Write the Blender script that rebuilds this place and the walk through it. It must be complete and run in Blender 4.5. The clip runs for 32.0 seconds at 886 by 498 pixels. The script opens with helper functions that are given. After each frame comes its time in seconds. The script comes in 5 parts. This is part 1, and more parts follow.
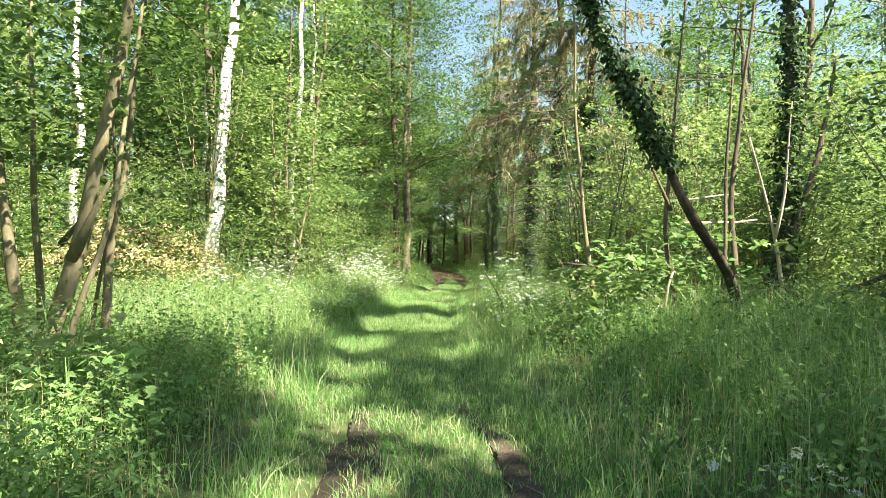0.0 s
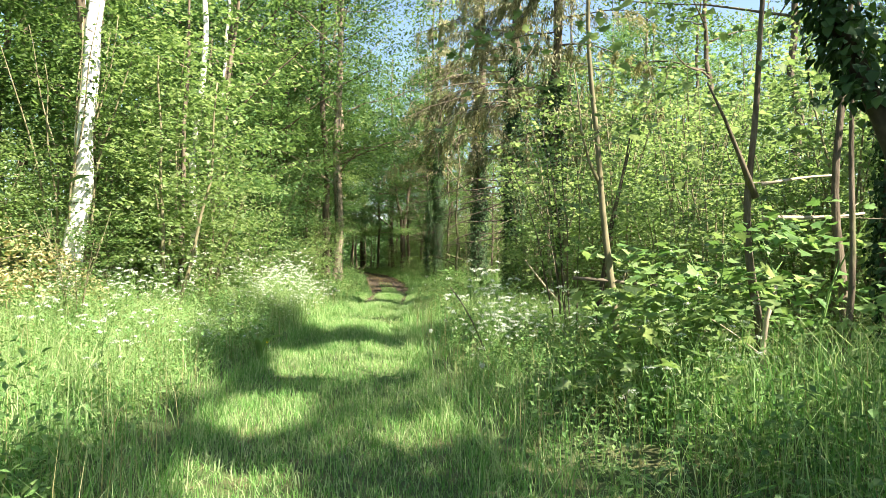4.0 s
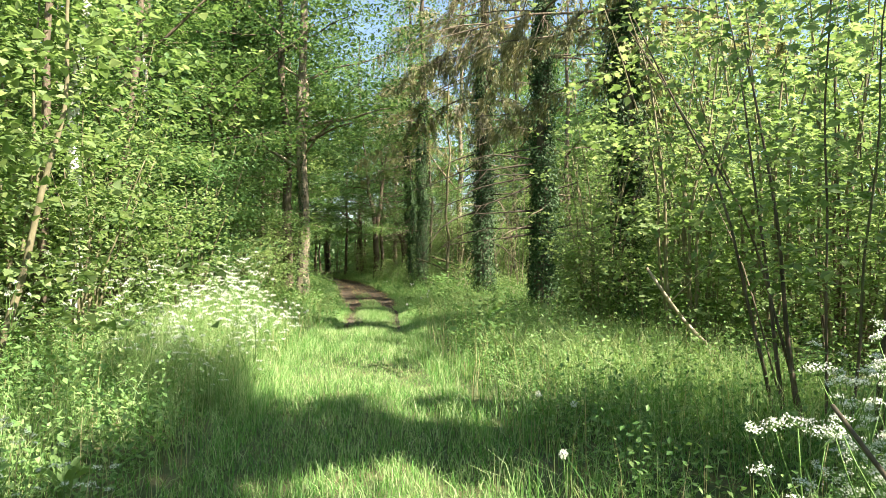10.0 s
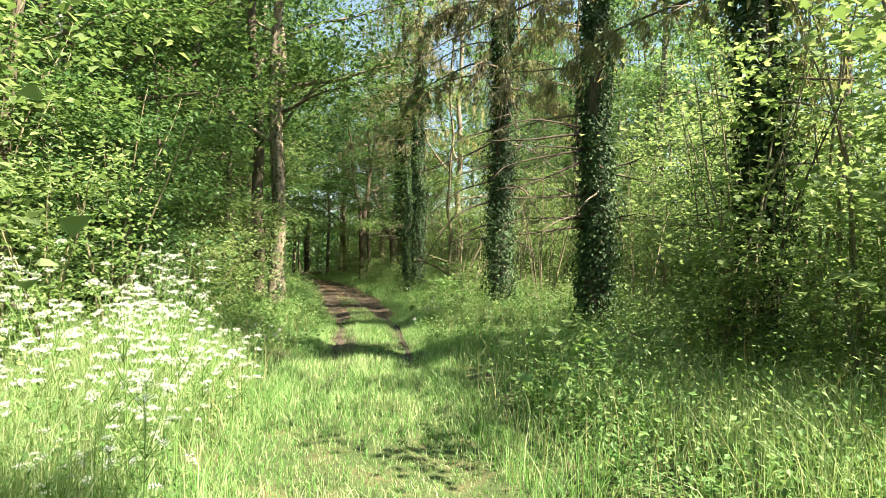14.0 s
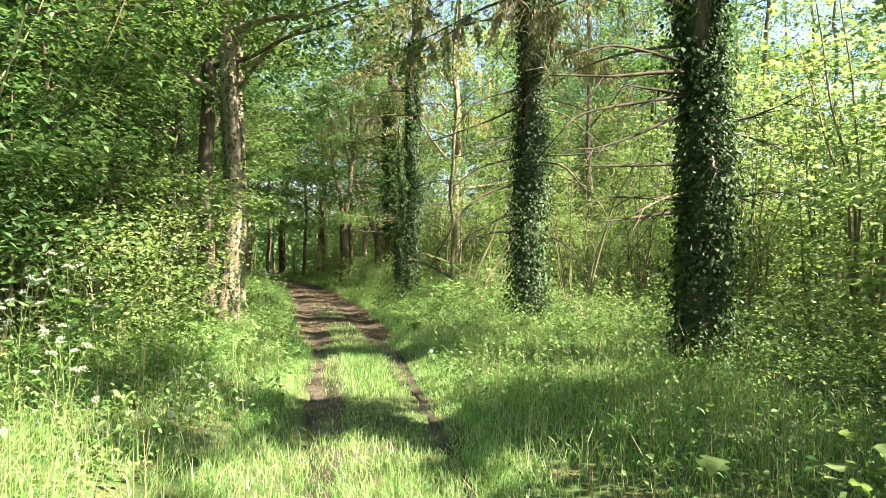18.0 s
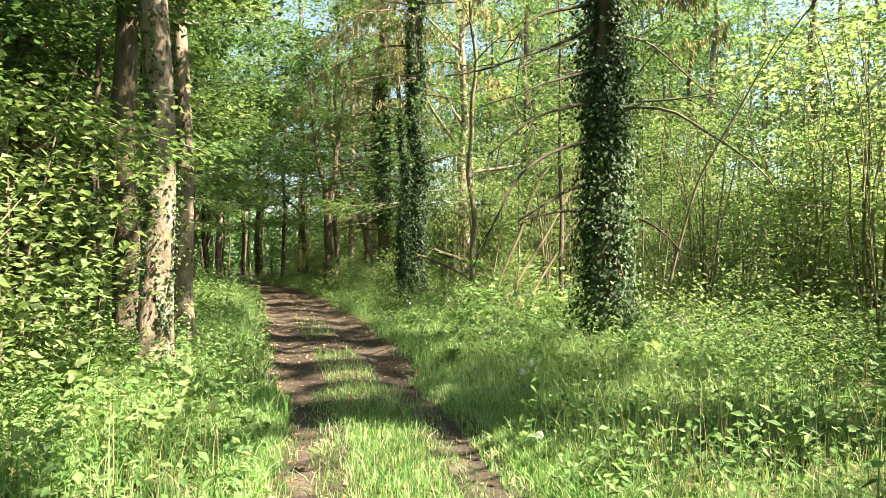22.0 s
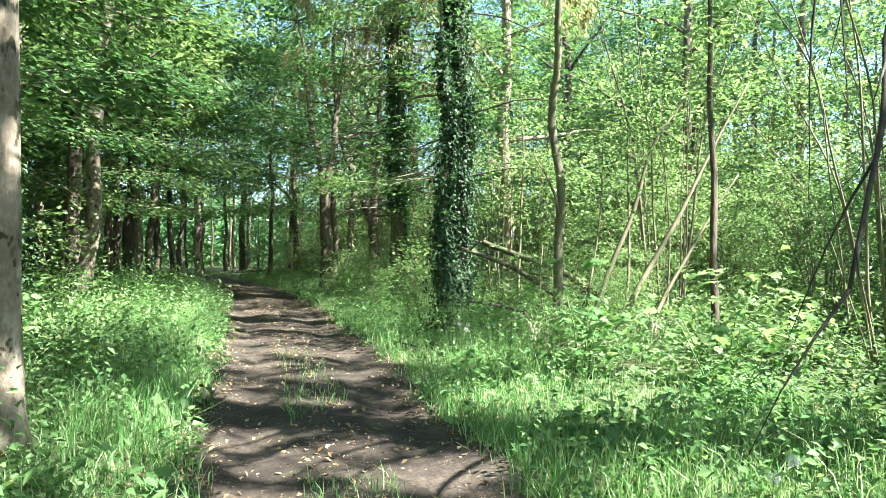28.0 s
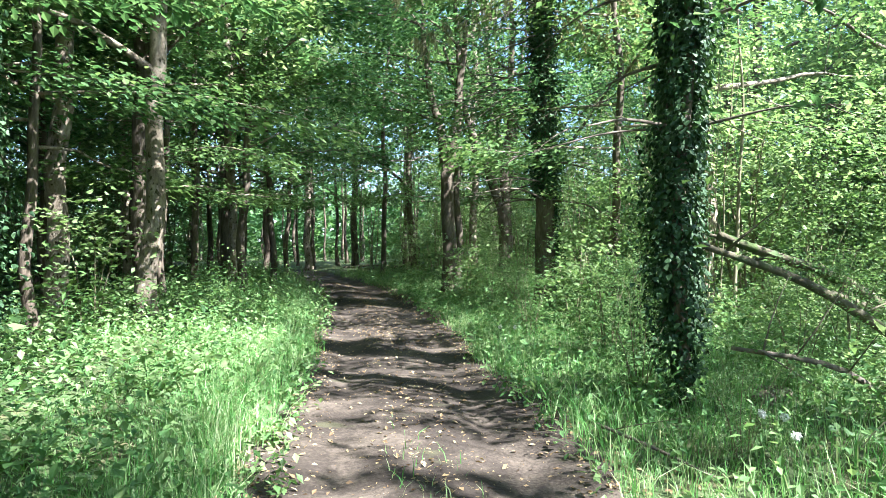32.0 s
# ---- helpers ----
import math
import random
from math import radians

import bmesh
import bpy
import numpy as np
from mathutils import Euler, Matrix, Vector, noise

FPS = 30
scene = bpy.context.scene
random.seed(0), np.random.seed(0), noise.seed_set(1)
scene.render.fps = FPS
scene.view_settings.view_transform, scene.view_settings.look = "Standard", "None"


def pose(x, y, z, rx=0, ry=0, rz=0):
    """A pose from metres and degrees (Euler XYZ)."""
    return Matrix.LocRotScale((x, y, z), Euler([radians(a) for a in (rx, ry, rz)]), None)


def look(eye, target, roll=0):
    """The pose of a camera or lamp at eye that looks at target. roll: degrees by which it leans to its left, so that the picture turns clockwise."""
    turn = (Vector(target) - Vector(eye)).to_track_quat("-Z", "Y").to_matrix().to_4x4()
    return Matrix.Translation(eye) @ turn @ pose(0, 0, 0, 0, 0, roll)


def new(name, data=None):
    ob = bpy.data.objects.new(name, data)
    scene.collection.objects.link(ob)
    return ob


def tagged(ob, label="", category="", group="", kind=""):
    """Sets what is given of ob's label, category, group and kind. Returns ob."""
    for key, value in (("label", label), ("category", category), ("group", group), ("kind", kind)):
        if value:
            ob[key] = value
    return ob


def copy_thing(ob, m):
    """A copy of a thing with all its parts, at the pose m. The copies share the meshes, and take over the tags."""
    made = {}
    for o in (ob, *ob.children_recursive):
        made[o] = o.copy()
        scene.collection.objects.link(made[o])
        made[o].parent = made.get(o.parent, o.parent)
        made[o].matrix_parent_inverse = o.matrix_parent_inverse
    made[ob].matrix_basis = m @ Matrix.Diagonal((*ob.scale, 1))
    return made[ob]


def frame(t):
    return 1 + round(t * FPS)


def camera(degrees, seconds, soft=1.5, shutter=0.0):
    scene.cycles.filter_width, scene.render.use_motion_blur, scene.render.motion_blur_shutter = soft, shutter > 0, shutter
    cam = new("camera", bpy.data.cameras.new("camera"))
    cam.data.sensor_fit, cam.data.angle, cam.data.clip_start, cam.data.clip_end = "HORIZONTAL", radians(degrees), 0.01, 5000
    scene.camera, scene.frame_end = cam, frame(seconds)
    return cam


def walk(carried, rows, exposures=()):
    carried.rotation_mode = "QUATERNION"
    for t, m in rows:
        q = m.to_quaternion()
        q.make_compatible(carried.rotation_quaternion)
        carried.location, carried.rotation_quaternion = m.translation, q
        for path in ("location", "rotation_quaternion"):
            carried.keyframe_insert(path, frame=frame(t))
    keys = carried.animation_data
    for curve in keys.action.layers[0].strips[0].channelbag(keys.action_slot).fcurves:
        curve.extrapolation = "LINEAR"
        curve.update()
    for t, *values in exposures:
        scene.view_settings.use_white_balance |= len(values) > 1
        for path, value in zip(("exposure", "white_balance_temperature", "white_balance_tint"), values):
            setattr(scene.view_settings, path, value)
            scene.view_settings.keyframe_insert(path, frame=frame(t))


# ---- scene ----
cam = camera(69.0, 32.0, soft=0.8)

# seconds, eye (x, y, z), turn to the left, tilt up, lean (degrees)
PATH = [
    (0.0, 0.000, 2.341, 1.441, -1.73, 0.40, 0.66),
    (0.5, -0.071, 2.851, 1.444, -1.96, 0.53, 0.63),
    (1.0, -0.112, 3.358, 1.447, -2.31, 0.51, 0.66),
    (1.5, -0.113, 3.822, 1.472, -2.40, 0.56, 0.76),
    (2.0, -0.088, 4.263, 1.480, -3.30, 0.59, 0.99),
    (2.5, -0.098, 4.713, 1.499, -4.44, 0.57, 0.93),
    (3.0, -0.096, 5.158, 1.508, -6.03, 0.51, 0.80),
    (3.5, -0.102, 5.610, 1.523, -7.00, 0.58, 0.72),
    (5.5, -0.076, 7.142, 1.591, -9.35, 0.41, -0.38),
    (6.0, -0.131, 7.638, 1.608, -9.57, 0.54, -0.55),
    (6.5, -0.193, 8.213, 1.606, -10.11, 0.46, -0.13),
    (7.0, -0.261, 8.791, 1.632, -10.20, 0.56, -0.12),
    (7.5, -0.300, 9.365, 1.613, -10.49, 0.52, -0.12),
    (8.0, -0.372, 9.948, 1.585, -10.55, 0.52, -0.02),
    (8.5, -0.405, 10.512, 1.573, -10.69, 0.62, -0.01),
    (9.0, -0.421, 11.066, 1.572, -10.79, 0.63, -0.10),
    (9.5, -0.409, 11.619, 1.575, -10.91, 0.63, -0.14),
    (10.0, -0.437, 12.190, 1.590, -11.19, 0.72, -0.05),
    (10.5, -0.434, 12.719, 1.603, -11.37, 0.73, -0.09),
    (11.0, -0.436, 13.222, 1.616, -11.63, 0.73, 0.02),
    (11.5, -0.441, 13.734, 1.605, -11.81, 0.74, -0.06),
    (12.0, -0.414, 14.271, 1.586, -12.04, 0.63, 0.03),
    (12.5, -0.414, 14.827, 1.589, -12.27, 0.72, 0.16),
    (13.0, -0.389, 15.403, 1.577, -12.48, 0.65, 0.08),
    (13.5, -0.398, 15.970, 1.572, -12.72, 0.69, 0.25),
    (15.5, -0.275, 18.153, 1.580, -13.70, 0.64, 0.56),
    (16.0, -0.232, 18.712, 1.601, -13.98, 0.67, 0.57),
    (16.5, -0.202, 19.293, 1.597, -14.14, 0.65, 0.61),
    (17.0, -0.159, 19.842, 1.596, -14.30, 0.58, 0.47),
    (17.5, -0.114, 20.443, 1.597, -14.55, 0.55, 0.41),
    (18.0, -0.066, 20.985, 1.586, -14.79, 0.60, 0.40),
    (18.5, -0.025, 21.561, 1.583, -15.02, 0.52, 0.37),
    (19.0, -0.000, 22.121, 1.578, -15.29, 0.60, 0.28),
    (19.5, 0.037, 22.672, 1.559, -15.53, 0.44, 0.17),
    (20.0, 0.053, 23.218, 1.547, -15.70, 0.52, 0.09),
    (20.5, 0.122, 23.758, 1.538, -15.95, 0.44, -0.05),
    (21.0, 0.152, 24.345, 1.500, -16.17, 0.51, -0.17),
    (21.5, 0.193, 24.896, 1.488, -16.36, 0.49, -0.28),
    (22.0, 0.223, 25.476, 1.467, -16.48, 0.56, -0.27),
    (22.5, 0.264, 26.039, 1.446, -16.54, 0.53, -0.41),
    (23.0, 0.311, 26.598, 1.440, -16.06, 0.55, -0.46),
    (23.5, 0.368, 27.125, 1.431, -15.74, 0.46, -0.56),
    (24.0, 0.449, 27.714, 1.422, -15.89, 0.30, -0.55),
    (24.5, 0.514, 28.262, 1.414, -16.04, 0.28, -0.70),
    (25.0, 0.615, 28.819, 1.409, -16.19, 0.01, -0.75),
    (25.5, 0.664, 29.357, 1.365, -16.37, 0.20, -0.55),
    (27.5, 0.730, 30.792, 1.465, -16.78, 0.09, 0.13),
    (28.0, 0.759, 31.276, 1.486, -17.04, 0.01, -0.06),
    (28.5, 0.826, 31.813, 1.506, -17.23, -0.10, -0.43),
    (29.0, 0.848, 32.372, 1.526, -17.49, -1.00, -0.38),
    (29.5, 0.793, 32.980, 1.554, -17.32, -1.09, -0.48),
    (30.0, 0.797, 33.588, 1.577, -14.85, -1.03, -0.58),
    (30.5, 0.807, 34.208, 1.587, -12.90, -1.10, -0.86),
    (31.0, 0.856, 34.788, 1.595, -10.48, -0.96, -0.89),
    (31.5, 0.911, 35.358, 1.609, -8.45, -1.03, -1.16),
    (32.0, 1.011, 35.864, 1.603, -7.14, -0.85, -0.52),
]


def aim(row):
    t, x, y, z, yaw, tilt, lean = row
    return t, Matrix.Translation((x, y, z)) @ Euler((0, 0, radians(yaw))).to_matrix().to_4x4() @ Euler((radians(90 + tilt), 0, 0)).to_matrix().to_4x4() @ pose(0, 0, 0, 0, 0, lean)


walk(cam, [aim(r) for r in PATH], [(0, 2.36, 6600, 12), (8, 2.3, 6500, 12), (13, 2.34, 6700, 16), (16, 2.48, 6600, 12), (19, 2.76, 6900, 16), (22, 2.66, 6900, 19), (23, 2.68, 6450, 12), (24, 2.8, 6150, 9), (25, 2.88, 5950, 8), (32, 3.04, 5200, 18)])

# ---- light ----
SUN_ELEVATION, SUN_AZIMUTH = 48.0, 125.0  # azimuth clockwise from +y
world = bpy.data.worlds.new("sky")
scene.world = world
world.use_nodes = True
sky = world.node_tree.nodes.new("ShaderNodeTexSky")
sky.sky_type = "NISHITA"
sky.sun_disc = False
sky.sun_elevation = radians(SUN_ELEVATION)
sky.sun_rotation = radians(SUN_AZIMUTH)
world.node_tree.nodes["Background"].inputs["Strength"].default_value = 0.066
world.node_tree.links.new(sky.outputs["Color"], world.node_tree.nodes["Background"].inputs["Color"])
sun = new("sun", bpy.data.lights.new("sun", "SUN"))
sun.data.energy = 5.0
sun.data.angle = radians(0.6)
sun.data.color = (1.0, 0.91, 0.74)
sun_way = Vector((math.sin(radians(SUN_AZIMUTH)) * math.cos(radians(SUN_ELEVATION)), math.cos(radians(SUN_AZIMUTH)) * math.cos(radians(SUN_ELEVATION)), math.sin(radians(SUN_ELEVATION))))
sun.matrix_world = look(sun_way * 60, (0, 0, 0))

# ---- materials ----


def shader(name):
    m = bpy.data.materials.new(name)
    m.use_nodes = True
    nt = m.node_tree
    nt.nodes.clear()
    return m, nt.nodes, nt.links


def ramp(nodes, stops):
    r = nodes.new("ShaderNodeValToRGB")
    e = r.color_ramp.elements
    while len(e) < len(stops):
        e.new(0.5)
    for k, (p, c) in zip(e, stops):
        k.position, k.color = p, (*c, 1)
    return r


def leaf_material(name, stops, through_colour, see_through=0.45, rough=0.5, patch=0.35):
    """Leaves: a diffuse and a translucent side with a weak sheen, tinted leaf by leaf and in broad patches."""
    m, n, l = shader(name)
    geo, info, tex = n.new("ShaderNodeNewGeometry"), n.new("ShaderNodeObjectInfo"), n.new("ShaderNodeTexNoise")
    tex.inputs["Scale"].default_value, tex.inputs["Detail"].default_value = patch, 3
    l.new(geo.outputs["Position"], tex.inputs["Vector"])
    a, b = n.new("ShaderNodeMath"), n.new("ShaderNodeMath")
    a.operation, a.inputs[1].default_value = "MULTIPLY", 0.6
    l.new(geo.outputs["Random Per Island"], a.inputs[0])
    b.operation, b.inputs[1].default_value = "MULTIPLY_ADD", 0.5
    l.new(tex.outputs["Fac"], b.inputs[0])
    l.new(a.outputs[0], b.inputs[2])
    c = ramp(n, stops)
    l.new(b.outputs[0], c.inputs["Fac"])
    hsv = n.new("ShaderNodeHueSaturation")
    k = n.new("ShaderNodeMapRange")
    k.inputs["To Min"].default_value, k.inputs["To Max"].default_value = 0.85, 1.15
    l.new(info.outputs["Random"], k.inputs["Value"])
    l.new(k.outputs["Result"], hsv.inputs["Value"])
    l.new(c.outputs["Color"], hsv.inputs["Color"])
    p = n.new("ShaderNodeBsdfPrincipled")
    p.inputs["Roughness"].default_value = rough
    p.inputs["Specular IOR Level"].default_value = 0.22
    l.new(hsv.outputs["Color"], p.inputs["Base Color"])
    tr = n.new("ShaderNodeBsdfTranslucent")
    mul = n.new("ShaderNodeMix")
    mul.data_type, mul.blend_type = "RGBA", "MULTIPLY"
    mul.inputs["Factor"].default_value = 1.0
    mul.inputs[7].default_value = (*through_colour, 1)
    l.new(hsv.outputs["Color"], mul.inputs[6])
    l.new(mul.outputs[2], tr.inputs["Color"])
    mix, out = n.new("ShaderNodeMixShader"), n.new("ShaderNodeOutputMaterial")
    mix.inputs[0].default_value = see_through
    l.new(p.outputs[0], mix.inputs[1])
    l.new(tr.outputs[0], mix.inputs[2])
    l.new(mix.outputs[0], out.inputs["Surface"])
    return m


def rough_material(name, stops, scale=6.0, detail=6.0, rough=0.9, bump=0.4, stretch=(1, 1, 1), fine=40.0, depth=0.02, spots=None):
    """Bark, earth, wood: two scales of noise for colour and relief; spots: (scale, threshold, colour) for lichen or marks."""
    m, n, l = shader(name)
    co, mp = n.new("ShaderNodeTexCoord"), n.new("ShaderNodeMapping")
    mp.inputs["Scale"].default_value = stretch
    l.new(co.outputs["Object"], mp.inputs["Vector"])
    t1, t2 = n.new("ShaderNodeTexNoise"), n.new("ShaderNodeTexNoise")
    t1.inputs["Scale"].default_value, t1.inputs["Detail"].default_value = scale, detail
    t1.inputs["Roughness"].default_value = 0.65
    t2.inputs["Scale"].default_value, t2.inputs["Detail"].default_value = fine, 4
    l.new(mp.outputs["Vector"], t1.inputs["Vector"])
    l.new(mp.outputs["Vector"], t2.inputs["Vector"])
    mixf = n.new("ShaderNodeMath")
    mixf.operation, mixf.inputs[1].default_value = "MULTIPLY_ADD", 0.35
    sub = n.new("ShaderNodeMath")
    sub.operation, sub.inputs[1].default_value = "SUBTRACT", 0.175
    l.new(t2.outputs["Fac"], mixf.inputs[0])
    l.new(t1.outputs["Fac"], mixf.inputs[2])
    l.new(mixf.outputs[0], sub.inputs[0])
    c = ramp(n, stops)
    l.new(sub.outputs[0], c.inputs["Fac"])
    colour = c.outputs["Color"]
    if spots:
        t3 = n.new("ShaderNodeTexNoise")
        t3.inputs["Scale"].default_value, t3.inputs["Detail"].default_value = spots[0], 5
        l.new(mp.outputs["Vector"], t3.inputs["Vector"])
        sr = ramp(n, [(spots[1], (0, 0, 0)), (min(0.99, spots[1] + 0.06), (1, 1, 1))])
        l.new(t3.outputs["Fac"], sr.inputs["Fac"])
        mx = n.new("ShaderNodeMix")
        mx.data_type = "RGBA"
        l.new(sr.outputs["Color"], mx.inputs["Factor"])
        l.new(colour, mx.inputs[6])
        mx.inputs[7].default_value = (*spots[2], 1)
        colour = mx.outputs[2]
    p, bp, out = n.new("ShaderNodeBsdfPrincipled"), n.new("ShaderNodeBump"), n.new("ShaderNodeOutputMaterial")
    p.inputs["Roughness"].default_value = rough
    p.inputs["Specular IOR Level"].default_value = 0.25
    bp.inputs["Strength"].default_value, bp.inputs["Distance"].default_value = bump, depth
    l.new(sub.outputs[0], bp.inputs["Height"])
    l.new(bp.outputs["Normal"], p.inputs["Normal"])
    l.new(colour, p.inputs["Base Color"])
    l.new(p.outputs[0], out.inputs["Surface"])
    return m


M = {
    "leaf_bright": leaf_material("leaf_bright", [(0.1, (0.08, 0.145, 0.036)), (0.5, (0.155, 0.24, 0.085)), (0.95, (0.29, 0.365, 0.175))], (1.4, 1.38, 1.05), 0.5, 0.42),
    "leaf_mid": leaf_material("leaf_mid", [(0.1, (0.038, 0.08, 0.026)), (0.5, (0.084, 0.155, 0.05)), (0.95, (0.17, 0.25, 0.095))], (1.45, 1.42, 1.0), 0.48, 0.42),
    "leaf_cool": leaf_material("leaf_cool", [(0.1, (0.036, 0.088, 0.032)), (0.5, (0.076, 0.162, 0.06)), (0.95, (0.158, 0.26, 0.108))], (1.45, 1.42, 1.0), 0.48, 0.42),
    "ivy_leaf": leaf_material("ivy_leaf", [(0.1, (0.016, 0.038, 0.016)), (0.6, (0.042, 0.086, 0.034)), (0.95, (0.1, 0.165, 0.075))], (1.2, 1.4, 0.6), 0.15, 0.55),
    "grass": leaf_material("grass", [(0.1, (0.05, 0.17, 0.033)), (0.5, (0.15, 0.315, 0.085)), (0.95, (0.52, 0.575, 0.34))], (1.25, 1.2, 0.95), 0.42, 0.45, 0.6),
    # lighter copy of grass: pale seeding blades with strong sun put into the colour
    "pale_sunlit_grass": leaf_material("pale_sunlit_grass", [(0.1, (0.09, 0.22, 0.048)), (0.5, (0.24, 0.385, 0.135)), (0.95, (0.55, 0.585, 0.36))], (1.2, 1.16, 0.9), 0.42, 0.45, 0.6),
    "herb": leaf_material("herb", [(0.1, (0.055, 0.135, 0.038)), (0.5, (0.12, 0.225, 0.07)), (0.95, (0.25, 0.355, 0.14))], (1.35, 1.3, 0.95), 0.42, 0.5, 0.6),
    "straw": leaf_material("straw", [(0.1, (0.25, 0.22, 0.1)), (0.5, (0.36, 0.34, 0.17)), (0.95, (0.5, 0.47, 0.28))], (1.1, 1.0, 0.7), 0.3, 0.6, 0.6),
    "needle": leaf_material("needle", [(0.1, (0.075, 0.105, 0.048)), (0.45, (0.185, 0.195, 0.1)), (0.95, (0.42, 0.395, 0.265))], (1.35, 1.25, 0.85), 0.42, 0.5, 0.9),
    "petal": leaf_material("petal", [(0.1, (0.68, 0.72, 0.64)), (0.6, (0.8, 0.82, 0.77))], (1.0, 1.0, 0.95), 0.35, 0.6),
    "yellow_petal": leaf_material("yellow_petal", [(0.1, (0.6, 0.42, 0.02)), (0.6, (0.75, 0.55, 0.03))], (1.0, 0.9, 0.5), 0.3, 0.6),
    "seed_fluff": leaf_material("seed_fluff", [(0.1, (0.5, 0.52, 0.47)), (0.6, (0.7, 0.72, 0.68))], (1.0, 1.0, 0.95), 0.5, 0.9),
    "snag_wood": rough_material("snag_wood", [(0.25, (0.025, 0.02, 0.015)), (0.55, (0.06, 0.05, 0.036)), (0.8, (0.13, 0.11, 0.08))], 8, bump=0.5, stretch=(1, 1, 0.4), depth=0.01),
    "litter": leaf_material("litter", [(0.1, (0.09, 0.055, 0.03)), (0.5, (0.25, 0.175, 0.09)), (0.95, (0.46, 0.38, 0.2))], (1, 0.9, 0.7), 0.15, 0.8),
    "stalk": rough_material("stalk", [(0.2, (0.08, 0.17, 0.04)), (0.8, (0.17, 0.28, 0.08))], 12, rough=0.6, bump=0.1),
    "bark_brown": rough_material("bark_brown", [(0.25, (0.042, 0.033, 0.023)), (0.5, (0.11, 0.088, 0.062)), (0.75, (0.2, 0.165, 0.12))], 7, bump=0.9, stretch=(1, 1, 0.25), depth=0.03, spots=(3.0, 0.6, (0.13, 0.15, 0.07))),
    "bark_grey": rough_material("bark_grey", [(0.25, (0.085, 0.068, 0.048)), (0.5, (0.23, 0.19, 0.135)), (0.75, (0.4, 0.345, 0.265))], 6, bump=0.7, stretch=(1, 1, 0.55), depth=0.025, spots=(15.0, 0.585, (0.05, 0.045, 0.025))),
    "bark_young": rough_material("bark_young", [(0.25, (0.09, 0.085, 0.05)), (0.55, (0.19, 0.17, 0.1)), (0.8, (0.31, 0.27, 0.18))], 9, bump=0.4, stretch=(1, 1, 0.4), depth=0.01),
    "bark_birch": rough_material("bark_birch", [(0.2, (0.42, 0.4, 0.36)), (0.5, (0.66, 0.64, 0.6)), (0.8, (0.8, 0.79, 0.75))], 4, bump=0.3, stretch=(1, 1, 2.5), depth=0.01, spots=(3.5, 0.6, (0.06, 0.05, 0.045))),
    "dead_wood": rough_material("dead_wood", [(0.25, (0.06, 0.05, 0.038)), (0.55, (0.145, 0.12, 0.088)), (0.8, (0.28, 0.24, 0.185))], 6, bump=0.6, stretch=(1, 1, 0.3), depth=0.015),
    "pale_wood": rough_material("pale_wood", [(0.25, (0.24, 0.19, 0.13)), (0.55, (0.42, 0.36, 0.27)), (0.8, (0.56, 0.5, 0.4))], 6, bump=0.5, stretch=(1, 1, 0.3), depth=0.01),
    "mossy_wood": rough_material("mossy_wood", [(0.25, (0.05, 0.045, 0.028)), (0.55, (0.13, 0.115, 0.07)), (0.8, (0.24, 0.21, 0.14))], 6, bump=0.7, stretch=(1, 1, 0.4), depth=0.02, spots=(4.0, 0.52, (0.07, 0.1, 0.03))),
    "earth": rough_material("earth", [(0.28, (0.021, 0.016, 0.012)), (0.5, (0.042, 0.033, 0.024)), (0.72, (0.112, 0.09, 0.066))], 1.6, 9, bump=0.9, fine=34, depth=0.035, spots=(2.2, 0.64, (0.055, 0.052, 0.028))),
    "woodland_floor": rough_material("woodland_floor", [(0.3, (0.03, 0.05, 0.015)), (0.5, (0.06, 0.085, 0.03)), (0.72, (0.13, 0.11, 0.055))], 2.5, 9, bump=0.8, fine=30, depth=0.04, spots=(0.9, 0.62, (0.06, 0.085, 0.03))),
}

# ---- building blocks ----


def smooth(a, b, v):
    k = np.clip((np.asarray(v, float) - a) / (b - a), 0, 1)
    return k * k * (3 - 2 * k)


# line of the track: y, x of its middle, half width
TRACK = np.array([(-40, 1.5, 1.0), (0, 0.1, 1.0), (6.5, 0.02, 1.0), (13, -0.4, 1.0), (17, -0.15, 1.0), (23, 0.3, 1.0), (26.5, 0.78, 1.0), (30.8, 1.27, 1.0), (36, 1.4, 1.02), (40, 1.46, 1.16), (45, 1.42, 1.2), (51, 1.25, 1.35), (57, 0.5, 1.5), (65, -1.0, 1.5), (75, -5.5, 1.5), (90, -16, 1.6), (120, -42, 1.6)])


def middle(y):
    return np.interp(y, TRACK[:, 0], TRACK[:, 1])


def wave(x, y, s, seed=0.0):
    """Cheap smooth noise between -1 and 1 for arrays."""
    return (np.sin(x * s + 1.3 * np.sin(y * s * 0.7 + seed) + seed * 2.1) + np.sin(y * s * 1.17 + 1.7 * np.sin(x * s * 0.83 + seed * 1.3)) + np.sin((x + y) * s * 0.61 + seed)) / 3


def height(x, y):
    """The ground: level on the track, with shallow ruts and low banks beside it."""
    x, y = np.asarray(x, float), np.asarray(y, float)
    off = x - middle(y)
    far = np.abs(off)
    bank = np.where(off < 0, 0.26, 0.12) * smooth(1.0, 3.2, far)
    rut = -0.05 * np.exp(-((far - 0.62) / 0.22) ** 2)
    bank = bank + np.where(off < 0, 0.4 * smooth(2.2, 7.0, far) * smooth(25, 17, y), 0.3 * smooth(1.5, 4.0, far) * smooth(15, 10, y))
    uneven = 0.10 * wave(x, y, 0.9, 1.0) * smooth(1.0, 4.0, far) + 0.015 * wave(x, y, 4.0, 2.0) + 0.35 * wave(x, y, 0.11, 3.0) * smooth(6, 30, far)
    return bank + rut + uneven


